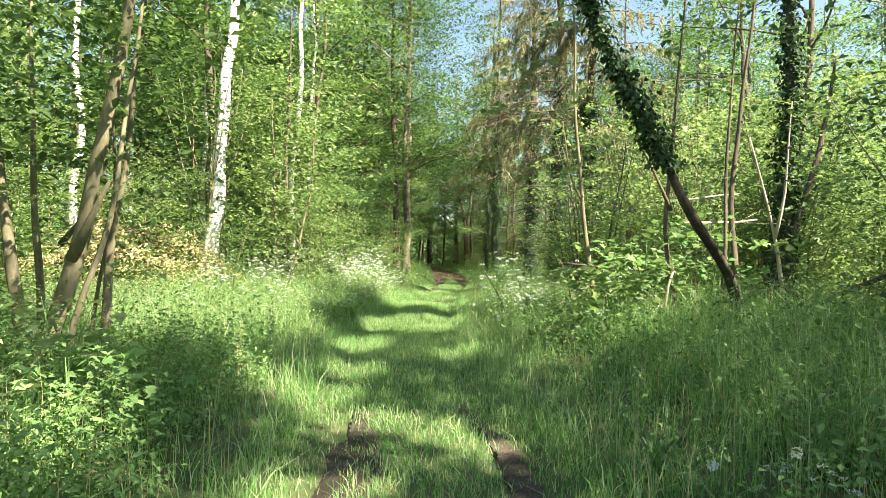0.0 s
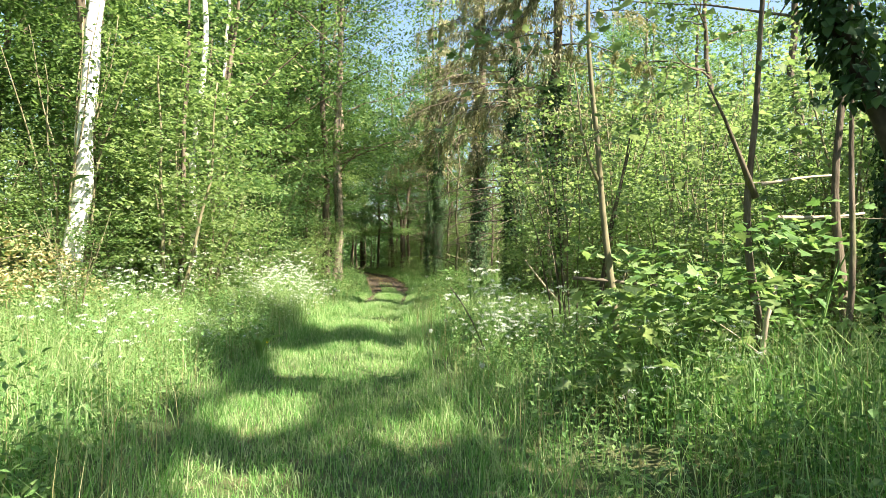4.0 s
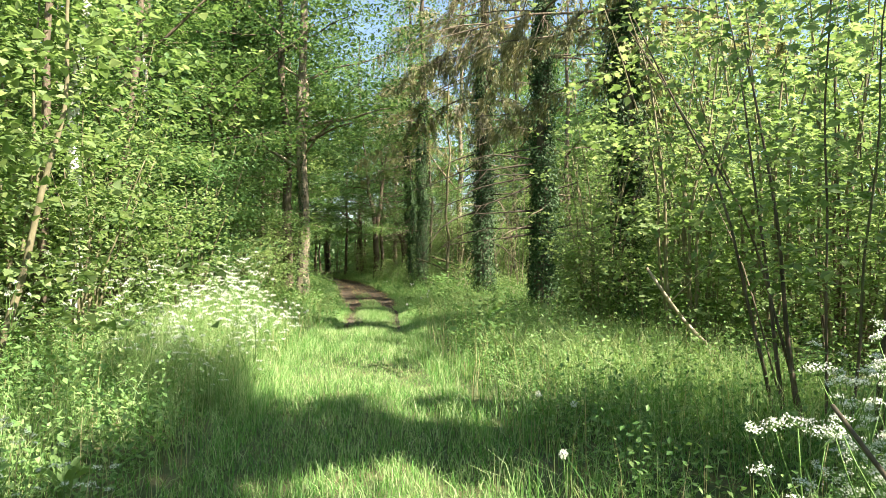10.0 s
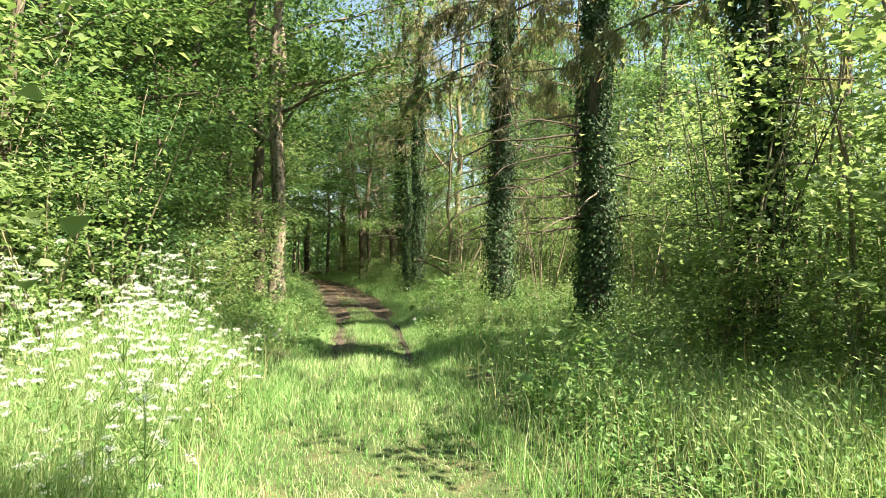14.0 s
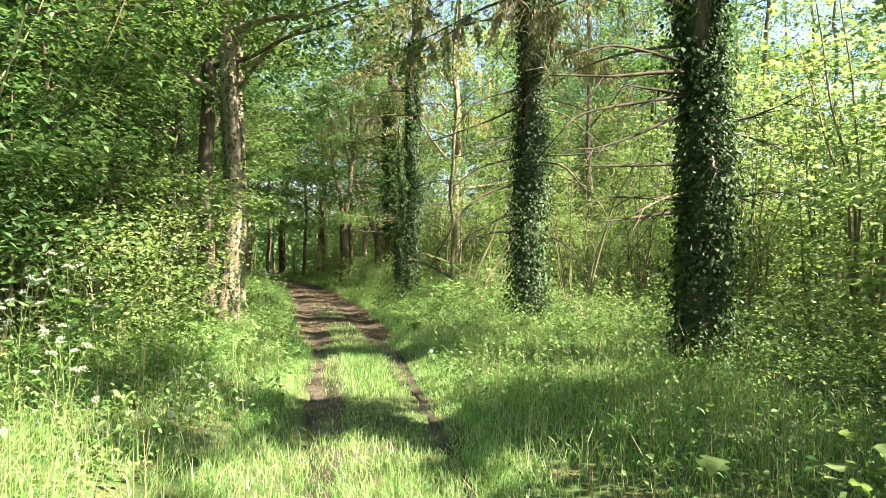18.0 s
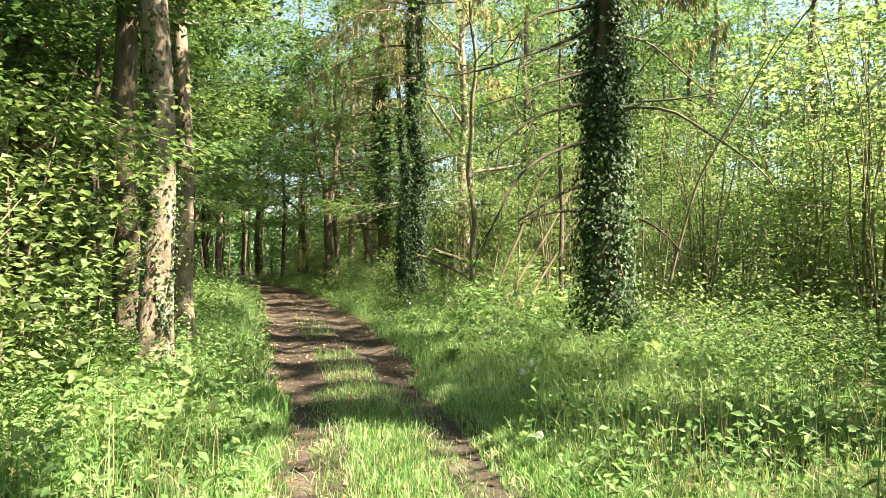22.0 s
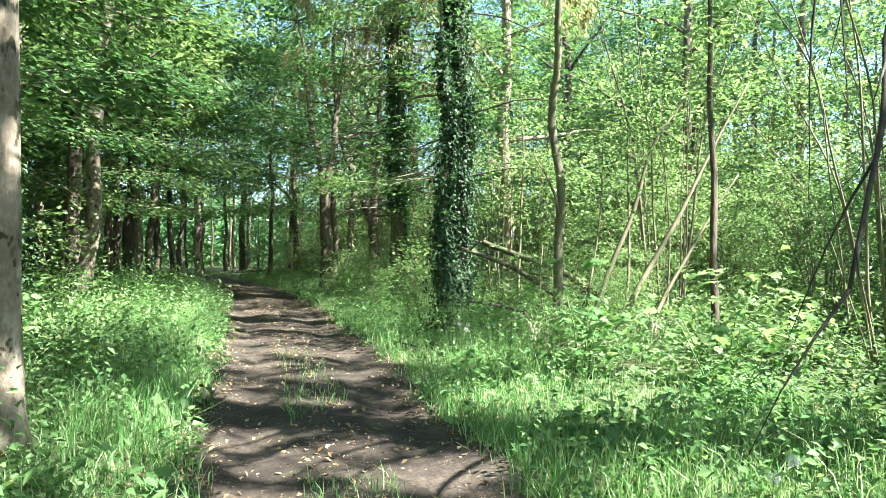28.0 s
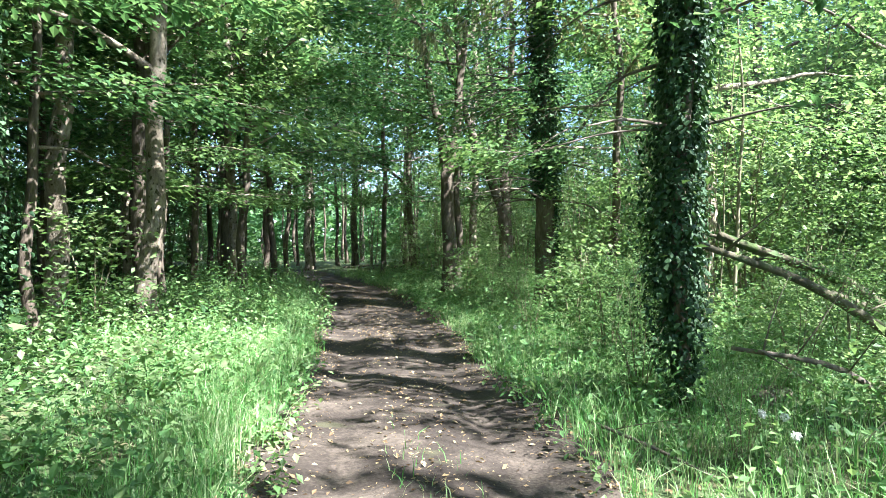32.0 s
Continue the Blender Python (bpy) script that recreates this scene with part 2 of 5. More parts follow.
def track_edge(y, side):
    """Half width of the worn earth, ragged along its length."""
    y = np.asarray(y, float)
    return np.interp(y, TRACK[:, 0], TRACK[:, 2]) + 0.13 * wave(y, 0 * y + side * 4, 1.1, 3.0) + 0.1 * wave(y, 0 * y + side * 9, 3.1, 5.0) + 0.06 * wave(y, 0 * y + side * 2, 8.3, 7.0)


def np_mesh(name, verts, corners, sizes, material, smooth_faces=False):
    """A mesh from arrays: corner indices of all faces in a row, and the corners of each face."""
    me = bpy.data.meshes.new(name)
    corners, sizes = np.asarray(corners, np.int32).ravel(), np.asarray(sizes, np.int32)
    me.vertices.add(len(verts))
    me.vertices.foreach_set("co", np.asarray(verts, np.float32).ravel())
    me.loops.add(len(corners))
    me.loops.foreach_set("vertex_index", corners)
    me.polygons.add(len(sizes))
    me.polygons.foreach_set("loop_start", np.concatenate([[0], np.cumsum(sizes)[:-1]]).astype(np.int32))
    me.polygons.foreach_set("loop_total", sizes)
    me.update(calc_edges=True)
    me.polygons.foreach_set("use_smooth", np.full(len(sizes), smooth_faces))
    me.materials.append(material)
    return me


def put(name, mesh, parent=None, label=""):
    ob = new(name, mesh)
    ob.parent = parent
    return tagged(ob, label)


def join(pieces):
    """Joins (verts, corners, sizes) triples."""
    vs, cs, ss, k = [], [], [], 0
    for v, c, s in pieces:
        vs.append(v), cs.append(np.asarray(c).ravel() + k), ss.append(s)
        k += len(v)
    return np.concatenate(vs), np.concatenate(cs), np.concatenate(ss)


def tube(points, radii, sides=10, lump=0.0, seed=0):
    """A closed tapered tube along a line."""
    p, r = np.asarray(points, float), np.asarray(radii, float)
    way = np.gradient(p, axis=0)
    way /= np.linalg.norm(way, axis=1)[:, None] + 1e-9
    ref = np.where(np.abs(way[:, 2:3]) > 0.8, np.array([[1.0, 0, 0]]), np.array([[0, 0, 1.0]]))
    if np.abs(way[:, 2]).mean() > 0.6:
        ref = np.tile([[1.0, 0, 0]], (len(p), 1))
    else:
        ref = np.tile([[0, 0, 1.0]], (len(p), 1))
    u = np.cross(way, ref)
    u /= np.linalg.norm(u, axis=1)[:, None] + 1e-9
    w = np.cross(way, u)
    a = np.linspace(0, 2 * np.pi, sides, endpoint=False)
    rng = np.random.default_rng(seed)
    wob = 1 + lump * (rng.random((len(p), sides)) - 0.5 + 0.7 * np.sin(2 * a + seed)[None, :] + 0.5 * np.sin(3 * a + np.arange(len(p))[:, None] * 0.35))
    ring = p[:, None] + (r[:, None] * wob)[:, :, None] * (np.cos(a)[None, :, None] * u[:, None] + np.sin(a)[None, :, None] * w[:, None])
    n = len(p)
    i, j = np.meshgrid(np.arange(n - 1), np.arange(sides), indexing="ij")
    k = (j + 1) % sides
    quads = np.stack([i * sides + j, i * sides + k, (i + 1) * sides + k, (i + 1) * sides + j], -1).reshape(-1, 4)
    cap = np.arange(sides)
    corners = np.concatenate([quads.ravel(), cap[::-1], (n - 1) * sides + cap])
    return ring.reshape(-1, 3), corners, np.concatenate([np.full(len(quads), 4), [sides, sides]])


def line(points, step=0.35, wobble=0.0, seed=0):
    """A smooth line through the points, with small bends."""
    p = np.asarray(points, float)
    d = np.concatenate([[0], np.cumsum(np.linalg.norm(np.diff(p, axis=0), axis=1))])
    n = max(3, int(d[-1] / step) + 1)
    s = np.linspace(0, d[-1], n)
    out = np.stack([np.interp(s, d, p[:, k]) for k in range(3)], 1)
    for _ in range(2):
        out[1:-1] = 0.5 * out[1:-1] + 0.25 * (out[:-2] + out[2:])
    if wobble:
        rng = np.random.default_rng(seed)
        f = rng.uniform(0.5, 1.6, (2, 3))
        ph = rng.uniform(0, 6.3, (2, 3))
        out += wobble * (np.sin(s[:, None] * f[0] + ph[0]) + 0.5 * np.sin(s[:, None] * f[1] * 2.3 + ph[1])) * np.minimum(1, s / 1.0)[:, None]
    return out


def leaf_set(at, size, rng, tilt=0.6, wide=0.62, fold=0.18, droop=0.0, lobed=False, toward=None):
    """Leaves at the given places: folded blades, turned at random about the upright; lobed: three points (2: five) like a maple leaf."""
    n = len(at)
    yaw = rng.uniform(0, 2 * np.pi, n) if toward is None else toward + rng.normal(0, 0.5, n)
    pitch = rng.normal(-droop, tilt, n)
    roll = rng.normal(0, tilt, n)
    ahead = np.stack([np.cos(yaw) * np.cos(pitch), np.sin(yaw) * np.cos(pitch), np.sin(pitch)], 1)
    side = np.stack([-np.sin(yaw) * np.cos(roll), np.cos(yaw) * np.cos(roll), np.sin(roll)], 1)
    up = np.cross(ahead, side)
    s = np.asarray(size)[:, None]
    if lobed == 2:
        shape = [(0, 0), (0.08, 0.22), (0.28, 0.46), (0.36, 0.28), (0.6, 0.5), (0.72, 0.34), (0.68, 0.16), (1.0, 0.0), (0.68, -0.16), (0.72, -0.34), (0.6, -0.5), (0.36, -0.28), (0.28, -0.46), (0.08, -0.22)]
    elif lobed:
        shape = [(0, 0), (0.22, 0.44), (0.56, 0.36), (1.0, 0.0), (0.56, -0.36), (0.22, -0.44)]
    else:
        shape = [(0, 0), (0.45, wide / 2), (1.0, 0), (0.45, -wide / 2)]
    k = len(shape)
    v = np.stack([at + s * (a * ahead + b * side + (fold * abs(b) * 1.4 - 0.12 * a * a) * up) for a, b in shape], 1).reshape(-1, 3)
    return v, np.arange(n * k), np.full(n, k)


def blades(x, y, z, tall, width, rng, lean=0.45):
    """Grass blades: two bent pieces ending in a point."""
    n = len(x)
    a, b = rng.uniform(0, 2 * np.pi, n), rng.uniform(0, 2 * np.pi, n)
    base = np.stack([x, y, z - 0.02], 1)
    out = np.stack([np.cos(a), np.sin(a), 0 * a], 1) * (np.abs(rng.normal(0, lean, n)) * tall)[:, None]
    side = np.stack([np.cos(b), np.sin(b), 0 * b], 1) * (width / 2)[:, None]
    mid = base + 0.3 * out + UPV * (0.6 * tall)[:, None]
    tip = base + out + UPV * tall[:, None]
    v = np.stack([base - side, base + side, mid + 0.75 * side, mid - 0.75 * side, tip], 1).reshape(-1, 3)
    o = np.arange(n)[:, None] * 5
    corners = (o + np.array([[0, 1, 2, 3, 3, 2, 4]])).ravel()
    return v, corners, np.tile([4, 3], n)


UPV = np.array([[0, 0, 1.0]])


def clusters(centres, spread, count, rng, flat=0.45):
    """Points in flattened clouds round each centre."""
    c = np.repeat(np.asarray(centres), count, axis=0)
    d = rng.normal(0, 1, (len(c), 3)) * np.array([1, 1, flat])
    return c + d * np.repeat(np.broadcast_to(spread, (len(centres),)), count)[:, None]


def hollow(c, scale, seed):
    """Which of these places lie in gaps between the sprays of a crown."""
    k = scale * np.array([1.0, 1.0, 1.5])
    p = c * k
    return np.sin(p[:, 0] + 1.4 * np.sin(p[:, 2] + seed)) + np.sin(p[:, 1] * 1.13 + 1.2 * np.sin(p[:, 0] + seed * 1.7)) + np.sin(p[:, 2] * 1.21 + 1.3 * np.sin(p[:, 1] + seed * 0.6)) < -0.25


# chosen sunlit places, where foliage that would shade them is left out: x, y, half widths
GAPS = [(-0.35, 6.1, 0.45, 0.3), (-0.3, 7.9, 0.3, 0.3), (-0.8, 8.7, 0.35, 0.45), (-0.7, 10.3, 0.35, 0.5), (-0.9, 12.3, 0.5, 0.8), (-2.7, 6.2, 0.8, 0.5), (-3.2, 12.5, 1.6, 2.2), (-4.2, 16.0, 1.8, 3.0), (0.0, 15.6, 1.1, 1.3), (2.6, 14.3, 1.5, 1.2), (2.6, 12.3, 1.2, 0.9), (2.2, 10.6, 0.8, 0.5), (-0.1, 21.2, 1.4, 1.6), (-2.5, 23.5, 2.0, 3.3), (4.6, 20.8, 4.4, 3.0), (8.5, 19.5, 2.5, 3.0), (1.0, 29.5, 1.8, 1.25), (4.4, 29.2, 2.4, 1.7), (-0.6, 31.2, 1.0, 0.9), (-2.4, 31.0, 1.3, 1.4), (2.5, 36.6, 1.0, 0.35), (5.2, 36.7, 2.6, 0.9), (0.8, 36.6, 0.3, 0.25), (1.4, 35.8, 0.4, 0.22), (2.0, 35.3, 0.4, 0.22), (0.7, 50.3, 1.4, 0.6), (-1.2, 44.6, 1.0, 2.0), (1.0, 42.0, 0.5, 0.22), (0.8, 41.3, 0.35, 0.2), (2.1, 40.4, 0.45, 0.25), (0.9, 39.7, 0.4, 0.2), (0.4, 26.0, 0.5, 0.3), (2.2, 25.3, 0.6, 0.4), (1.6, 33.2, 0.35, 0.2), (5.0, 25.0, 1.2, 0.9), (4.4, 35.0, 1.2, 0.9), (7.0, 38.4, 2.5, 4.6), (7.2, 33.0, 2.8, 3.0), (-1.2, 33.6, 1.2, 1.5), (0.3, 38.2, 0.4, 0.2), (1.0, 32.0, 0.45, 0.22), (0.7, 33.0, 0.35, 0.2), (1.5, 34.6, 0.5, 0.2), (0.7, 34.9, 0.5, 0.22), (1.2, 37.4, 0.5, 0.22), (1.9, 38.8, 0.5, 0.2), (1.6, 40.9, 0.4, 0.2), (0.4, 40.6, 0.5, 0.25), (1.3, 43.4, 0.5, 0.25), (1.9, 45.0, 0.5, 0.25), (0.6, 46.6, 0.6, 0.3), (-2.0, 41.5, 0.8, 0.8)]


def in_gap(at):
    """Which of these points of foliage would throw their shade on a sunlit place."""
    down = at - np.outer(at[:, 2] - 0.25, np.array(sun_way) / sun_way[2])
    ragged = 1 + 0.55 * wave(down[:, 0], down[:, 1], 4.2, 2.0)
    lit = wave(down[:, 0], down[:, 1], 2.4, 9.0) > 0.55
    for gx, gy, a, b in GAPS:
        lit |= ((down[:, 0] - gx) / (a + 0.12)) ** 2 + ((down[:, 1] - gy) / (b + 0.12)) ** 2 < ragged
    return lit


# ---- setting ----


def build_ground():
    near_x = np.concatenate([np.arange(-14, -2.99, 0.25), np.arange(-2.9, 4.01, 0.1), np.arange(4.25, 16.01, 0.25)])
    near_y = np.arange(-4, 72.01, 0.25)
    grow = np.cumsum(0.5 * 1.25 ** np.arange(27))
    xs = np.concatenate([-14 - grow[::-1], near_x, 16 + grow])
    ys = np.concatenate([-4 - grow[::-1], near_y, 72 + grow])
    gx, gy = np.meshgrid(xs, ys)
    v = np.stack([gx, gy, height(gx, gy)], -1).reshape(-1, 3)
    w = len(xs)
    i, j = np.meshgrid(np.arange(len(ys) - 1), np.arange(w - 1), indexing="ij")
    q = np.stack([i * w + j, i * w + j + 1, (i + 1) * w + j + 1, (i + 1) * w + j], -1).reshape(-1, 4)
    ob = put("ground", np_mesh("ground", v, q, np.full(len(q), 4), M["woodland_floor"], True))
    tagged(ob, "mossy dark woodland floor with low banks beside a track", "ground", "", "structure")


def strip(y0, y1, left, right, ragged, seed, across=14, lift=0.02):
    """A strip of bare earth along the track; left and right: functions of y that give offsets from its middle."""
    ys = np.arange(y0, y1, 0.14)
    rows = []
    for k in range(across + 1):
        f = k / across
        edge = ragged * (abs(2 * f - 1) ** 3)
        o = left(ys) * (1 - f) + right(ys) * f + edge * (wave(ys, ys * 0 + f * 3, 2.3, seed) + 0.6 * wave(ys, ys * 0 + f * 3, 7.1, seed + 1))
        x = middle(ys) + o
        rows.append(np.stack([x, ys, height(x, ys) + lift - 0.03 * (k in (0, across))], 1))
    v = np.stack(rows, 1).reshape(-1, 3)
    w = across + 1
    i, j = np.meshgrid(np.arange(len(ys) - 1), np.arange(across), indexing="ij")
    q = np.stack([i * w + j, i * w + j + 1, (i + 1) * w + j + 1, (i + 1) * w + j], -1).reshape(-1, 4)
    return v, q, np.full(len(q), 4)


def build_track():
    pieces = [
        strip(31.5, 118.0, lambda y: -track_edge(y, -1) - 0.12 + 0.4 * (1 - smooth(31.5, 34, y)), lambda y: track_edge(y, 1) + 0.12 - 0.55 * (1 - smooth(31.5, 35, y)), 0.12, 1.0, 22),
        strip(23.5, 32.0, lambda y: -0.56 - 0.28 * smooth(26, 31, y), lambda y: -0.5 + 0.26 * smooth(23.5, 26, y), 0.1, 2.0, 8),
        strip(24.0, 32.0, lambda y: 0.6 - 0.42 * smooth(27, 31, y), lambda y: 0.64 + 0.24 * smooth(24, 27, y), 0.12, 3.0, 8),
        strip(2.0, 8.4, lambda y: -0.68 + 0.15 * smooth(6.5, 8.4, y), lambda y: -0.15 - 0.3 * smooth(6, 8.4, y), 0.16, 4.0, 10),
        strip(2.0, 8.6, lambda y: 0.5 + 0 * y, lambda y: 0.74 - 0.2 * smooth(7, 8.6, y), 0.1, 5.0, 8),
    ]
    ob = put("track", np_mesh("track", *join(pieces), M["earth"], True))
    tagged(ob, "bare brown earth track with ruts and worn edges", "path", "", "structure")


# ---- trees ----


def trunk_piece(points, r0, r1, sides=14, flare=0.35, wobble=0.05, seed=0, lump=0.1, step=0.4):
    p = line(points, step, wobble, seed)
    s = np.linspace(0, 1, len(p))
    r = r0 + (r1 - r0) * s ** 0.8
    far = np.linalg.norm(p - p[0], axis=1)
    r = r * (1 + flare * np.exp(-far / 0.28))
    return p, r, tube(p, r, sides, lump, seed)


def limb(parent, start, way, length, r0, seed, material, name="limb", sag=0.0, sides=6, wobble=0.08):
    w = np.asarray(way, float)
    w /= np.linalg.norm(w)
    s = np.linspace(0, 1, 6)[:, None]
    pts = np.asarray(start) + w * length * s + np.array([[0, 0, -1.0]]) * sag * length * s**2
    p = line(pts, max(0.2, length / 9), wobble, seed)
    ob = put(name, np_mesh(name, *tube(p, r0 * (1 - 0.85 * np.linspace(0, 1, len(p))), sides, 0.1, seed), material, True), parent)
    return p, ob


def thing(name, x, y, label, category, group="", z=None):
    ob = new(name)
    ob.location = (x, y, float(height(x, y)) if z is None else z)
    ob.empty_display_size = 0.2
    return tagged(ob, label, category, group)


def broadleaf(name, x, y, lean, tall, r0, crown, material, leaf, label, seed, leaf_size=0.2, count=2600, bare=0.3, spread=2.6, flare=0.35, limbs=7, group="", ivy=0, ivy_per=900):
    """A tree with a trunk, limbs and a crown of leaf sprays that starts at the height bare * tall."""
    rng = np.random.default_rng(seed)
    t = thing(name, x, y, label, "tree", group)
    top = np.array([lean[0], lean[1], tall])
    p, r, piece = trunk_piece([(0, 0, -0.15), (lean[0] * 0.25, lean[1] * 0.25, tall * 0.33), (lean[0] * 0.6, lean[1] * 0.6, tall * 0.66), top], r0, r0 * 0.25, 14, flare, 0.06, seed)
    put("trunk", np_mesh("trunk", *piece, material, True), t)
    tips = []
    for k in range(limbs):
        f = bare + (0.92 - bare) * (k + rng.random()) / limbs
        i = min(len(p) - 2, int(f * len(p)))
        a = rng.uniform(0, 2 * np.pi)
        q, _ = limb(t, p[i], (math.cos(a), math.sin(a), rng.uniform(0.15, 0.9)), spread * rng.uniform(0.7, 1.15) * (1.15 - 0.5 * f), r[i] * 0.5, seed * 31 + k, material)
        tips += [q[j] for j in range(len(q) // 3, len(q))]
    tips = np.array(tips)
    n = count // 16
    centres = tips[rng.integers(0, len(tips), n)] + rng.normal(0, 1, (n, 3)) * np.array([spread * 0.33, spread * 0.33, 0.45])
    centres[:, 2] = np.maximum(centres[:, 2], bare * tall * 0.75)
    centres = centres[~hollow(centres, 1.9, seed)]
    centres = np.concatenate([centres, centres[::3] + rng.normal(0, 0.2, centres[::3].shape)])
    n = len(centres)
    at = clusters(centres, rng.uniform(0.3, 0.65, n), 16, rng, 0.17)
    at = at[~in_gap(at + np.array(t.location))]
    put("crown", np_mesh("crown", *leaf_set(at, leaf_size * rng.uniform(0.6, 1.25, len(at)), rng, 0.42, 0.6), leaf), t)
    if ivy:
        ivy_coat(t, p, r, ivy, seed, ivy_per)
    return t


def ivy_coat(parent, p, r, upto, seed, per_metre=900, thick=0.09, bare_below=0.0, start=0.0):
    """Ivy leaves on a trunk up to a height, ragged at the top, with a few shoots that stand off."""
    rng = np.random.default_rng(seed + 900)
    n = int(per_metre * upto)
    z = upto * rng.random(n) ** 0.9
    i = np.searchsorted(p[:, 2], z).clip(1, len(p) - 1)
    f = ((z - p[i - 1, 2]) / (p[i, 2] - p[i - 1, 2] + 1e-6))[:, None].clip(0, 1)
    c = p[i - 1] * (1 - f) + p[i] * f
    a = rng.uniform(0, 2 * np.pi, n)
    if per_metre < 600:
        k = rng.integers(0, 5, n)
        a = k * 1.3 + 3.6 + 0.5 * np.sin(z * (0.7 + 0.2 * k) + k * 2.0) + rng.normal(0, 0.13, n)
        thick = 0.02
    keep = wave(a * 2.0, z * 1.1, 1.7, seed) + rng.normal(0, 0.25, n) > -0.35 - 0.5 * (z < 0.5 * upto)
    keep &= z > start
    keep &= (z > bare_below) | (np.cos(a - 0.3) > 0.4)
    out = r[i] + np.abs(rng.normal(0.03, thick, n)) * (1 + 0.9 * (wave(a * 1.3, z, 1.3, seed + 5) > 0.35))
    at = (c + np.stack([np.cos(a) * out, np.sin(a) * out, 0 * a], 1))[keep]
    v, co, s = leaf_set(at, rng.uniform(0.032, 0.078, keep.sum()) * (0.65 if per_metre < 600 else 1.0), rng, 0.5, 0.8, 0.15, 0.9, True, a[keep])
    put("ivy", np_mesh("ivy", v, co, s, M["ivy_leaf"]), parent, "dark glossy ivy leaves")


def conifer(x, y, tall, r0, ivy, seed, label, crown_from=5.0, reach=4.2, dead=14, branches=26, bare_below=0.0, per=95, bias=0.5, stout=1.0, thick=0.09, droop=0.3, hanging=0, snags=()):
    """A spruce with an ivy-covered trunk, bare dead branches low down and drooping needled boughs above."""
    rng = np.random.default_rng(seed)
    t = thing("spruce_tree", x, y, label, "tree", "ivy-clad spruces beside the track")
    p, r, piece = trunk_piece([(0, 0, -0.15), (0.05, 0, tall * 0.5), (0.1, 0.05, tall)], r0, r0 * 0.2, 16, 0.3, 0.04, seed)
    put("trunk", np_mesh("trunk", *piece, M["bark_brown"], True), t)
    ivy_coat(t, p, r, ivy, seed, 3000, thick, bare_below)
    for k in range(dead):
        z = rng.uniform(1.6, crown_from + 2.0)
        i = np.searchsorted(p[:, 2], z)
        a = rng.normal(math.pi + 0.2, 0.7) if rng.random() < bias else rng.uniform(0, 2 * np.pi)
        q, bough = limb(t, p[i], (math.cos(a), math.sin(a), rng.uniform(-0.25, 0.25)), rng.uniform(0.8, 2.8) * stout, rng.uniform(0.014, 0.03) * stout, seed * 7 + k, M["dead_wood"], "dead_branch", rng.uniform(0, droop) * stout, 6)
        for m in range(4 if stout > 1 else 3):
            j = rng.integers(2, len(q))
            limb(bough, q[j], (math.cos(a + rng.normal(0, 0.8)), math.sin(a + rng.normal(0, 0.8)), rng.uniform(-0.5, 0.3)), rng.uniform(0.3, 0.9), 0.008, seed * 77 + k * 3 + m, M["dead_wood"], "twig", 0.2, 4)
    for k, pts in enumerate(snags):
        q = line(np.array(pts) - np.array(t.location), 0.2, 0.02, seed + k)
        bough = put("dead_branch", np_mesh("dead_branch", *tube(q, 0.03 * (1 - 0.75 * np.linspace(0, 1, len(q))), 6, 0.15, k), M["snag_wood"], True), t)
        for m in range(5):
            j = rng.integers(2, len(q))
            d = q[j] - q[j - 1]
            w = d / (np.linalg.norm(d) + 1e-6) + rng.normal(0, 0.55, 3)
            limb(bough, q[j], w, rng.uniform(0.3, 0.95), 0.009, seed * 91 + k * 9 + m, M["snag_wood"], "twig", 0.35, 4, 0.04)
    at, size, way = [], [], []
    for k in range(hanging):
        z = rng.uniform(6.2, 9.0)
        i = np.searchsorted(p[:, 2], z)
        a = math.pi + rng.normal(0.1, 0.75)
        long = rng.uniform(2.4, 4.4)
        q, bough = limb(t, p[i], (math.cos(a), math.sin(a), 0.1), long, 0.035, seed * 19 + k, M["bark_brown"], "bough", 0.4, 6)
        for m in range(11):
            s = rng.uniform(0.2, 1.0)
            c = q[int(s * (len(q) - 1))]
            o = rng.normal(0, 0.28)
            drop = rng.uniform(0.35, 1.25) * (0.6 + 0.6 * s)
            end = c + np.array([math.cos(a) * 0.3 * drop - math.sin(a) * o, math.sin(a) * 0.3 * drop + math.cos(a) * o, -drop])
            mid = 0.5 * (c + end) + np.array([math.cos(a), math.sin(a), 0.4]) * 0.12
            tw = line([c, mid, end], 0.15)
            put("twig", np_mesh("twig", *tube(tw, 0.007 * (1 - 0.7 * np.linspace(0, 1, len(tw))), 4), M["dead_wood"], True), bough)
            n = int(230 * drop)
            f = rng.random(n)
            j = (f * (len(tw) - 1)).astype(int)
            at.append(tw[j] + rng.normal(0, 0.05, (n, 3))), way.append(a + rng.normal(0, 1.2, n))
    for k in range(branches):
        z = crown_from + (tall * 0.95 - crown_from) * (k / branches) ** 1.2
        i = min(len(p) - 1, np.searchsorted(p[:, 2], z))
        a = k * 2.4 + rng.normal(0, 0.3)
        reach_k = reach * (1 - 0.75 * (z - crown_from) / (tall - crown_from)) * rng.uniform(0.75, 1.1)
        q, _ = limb(t, p[i], (math.cos(a), math.sin(a), 0.15), reach_k, 0.03, seed * 13 + k, M["bark_brown"], "bough", 0.45, 5)
        n = int(reach_k * per)
        s = rng.random(n) ** 0.7
        j = (s * (len(q) - 1)).astype(int)
        side = rng.normal(0, 0.28, n)
        base = q[j] + np.stack([-np.sin(a) * side, np.cos(a) * side, -np.abs(rng.normal(0, 0.35, n)) * (0.4 + np.abs(side))], 1)
        at.append(base), way.append(np.full(n, a))
    at, way = np.concatenate(at), np.concatenate(way)
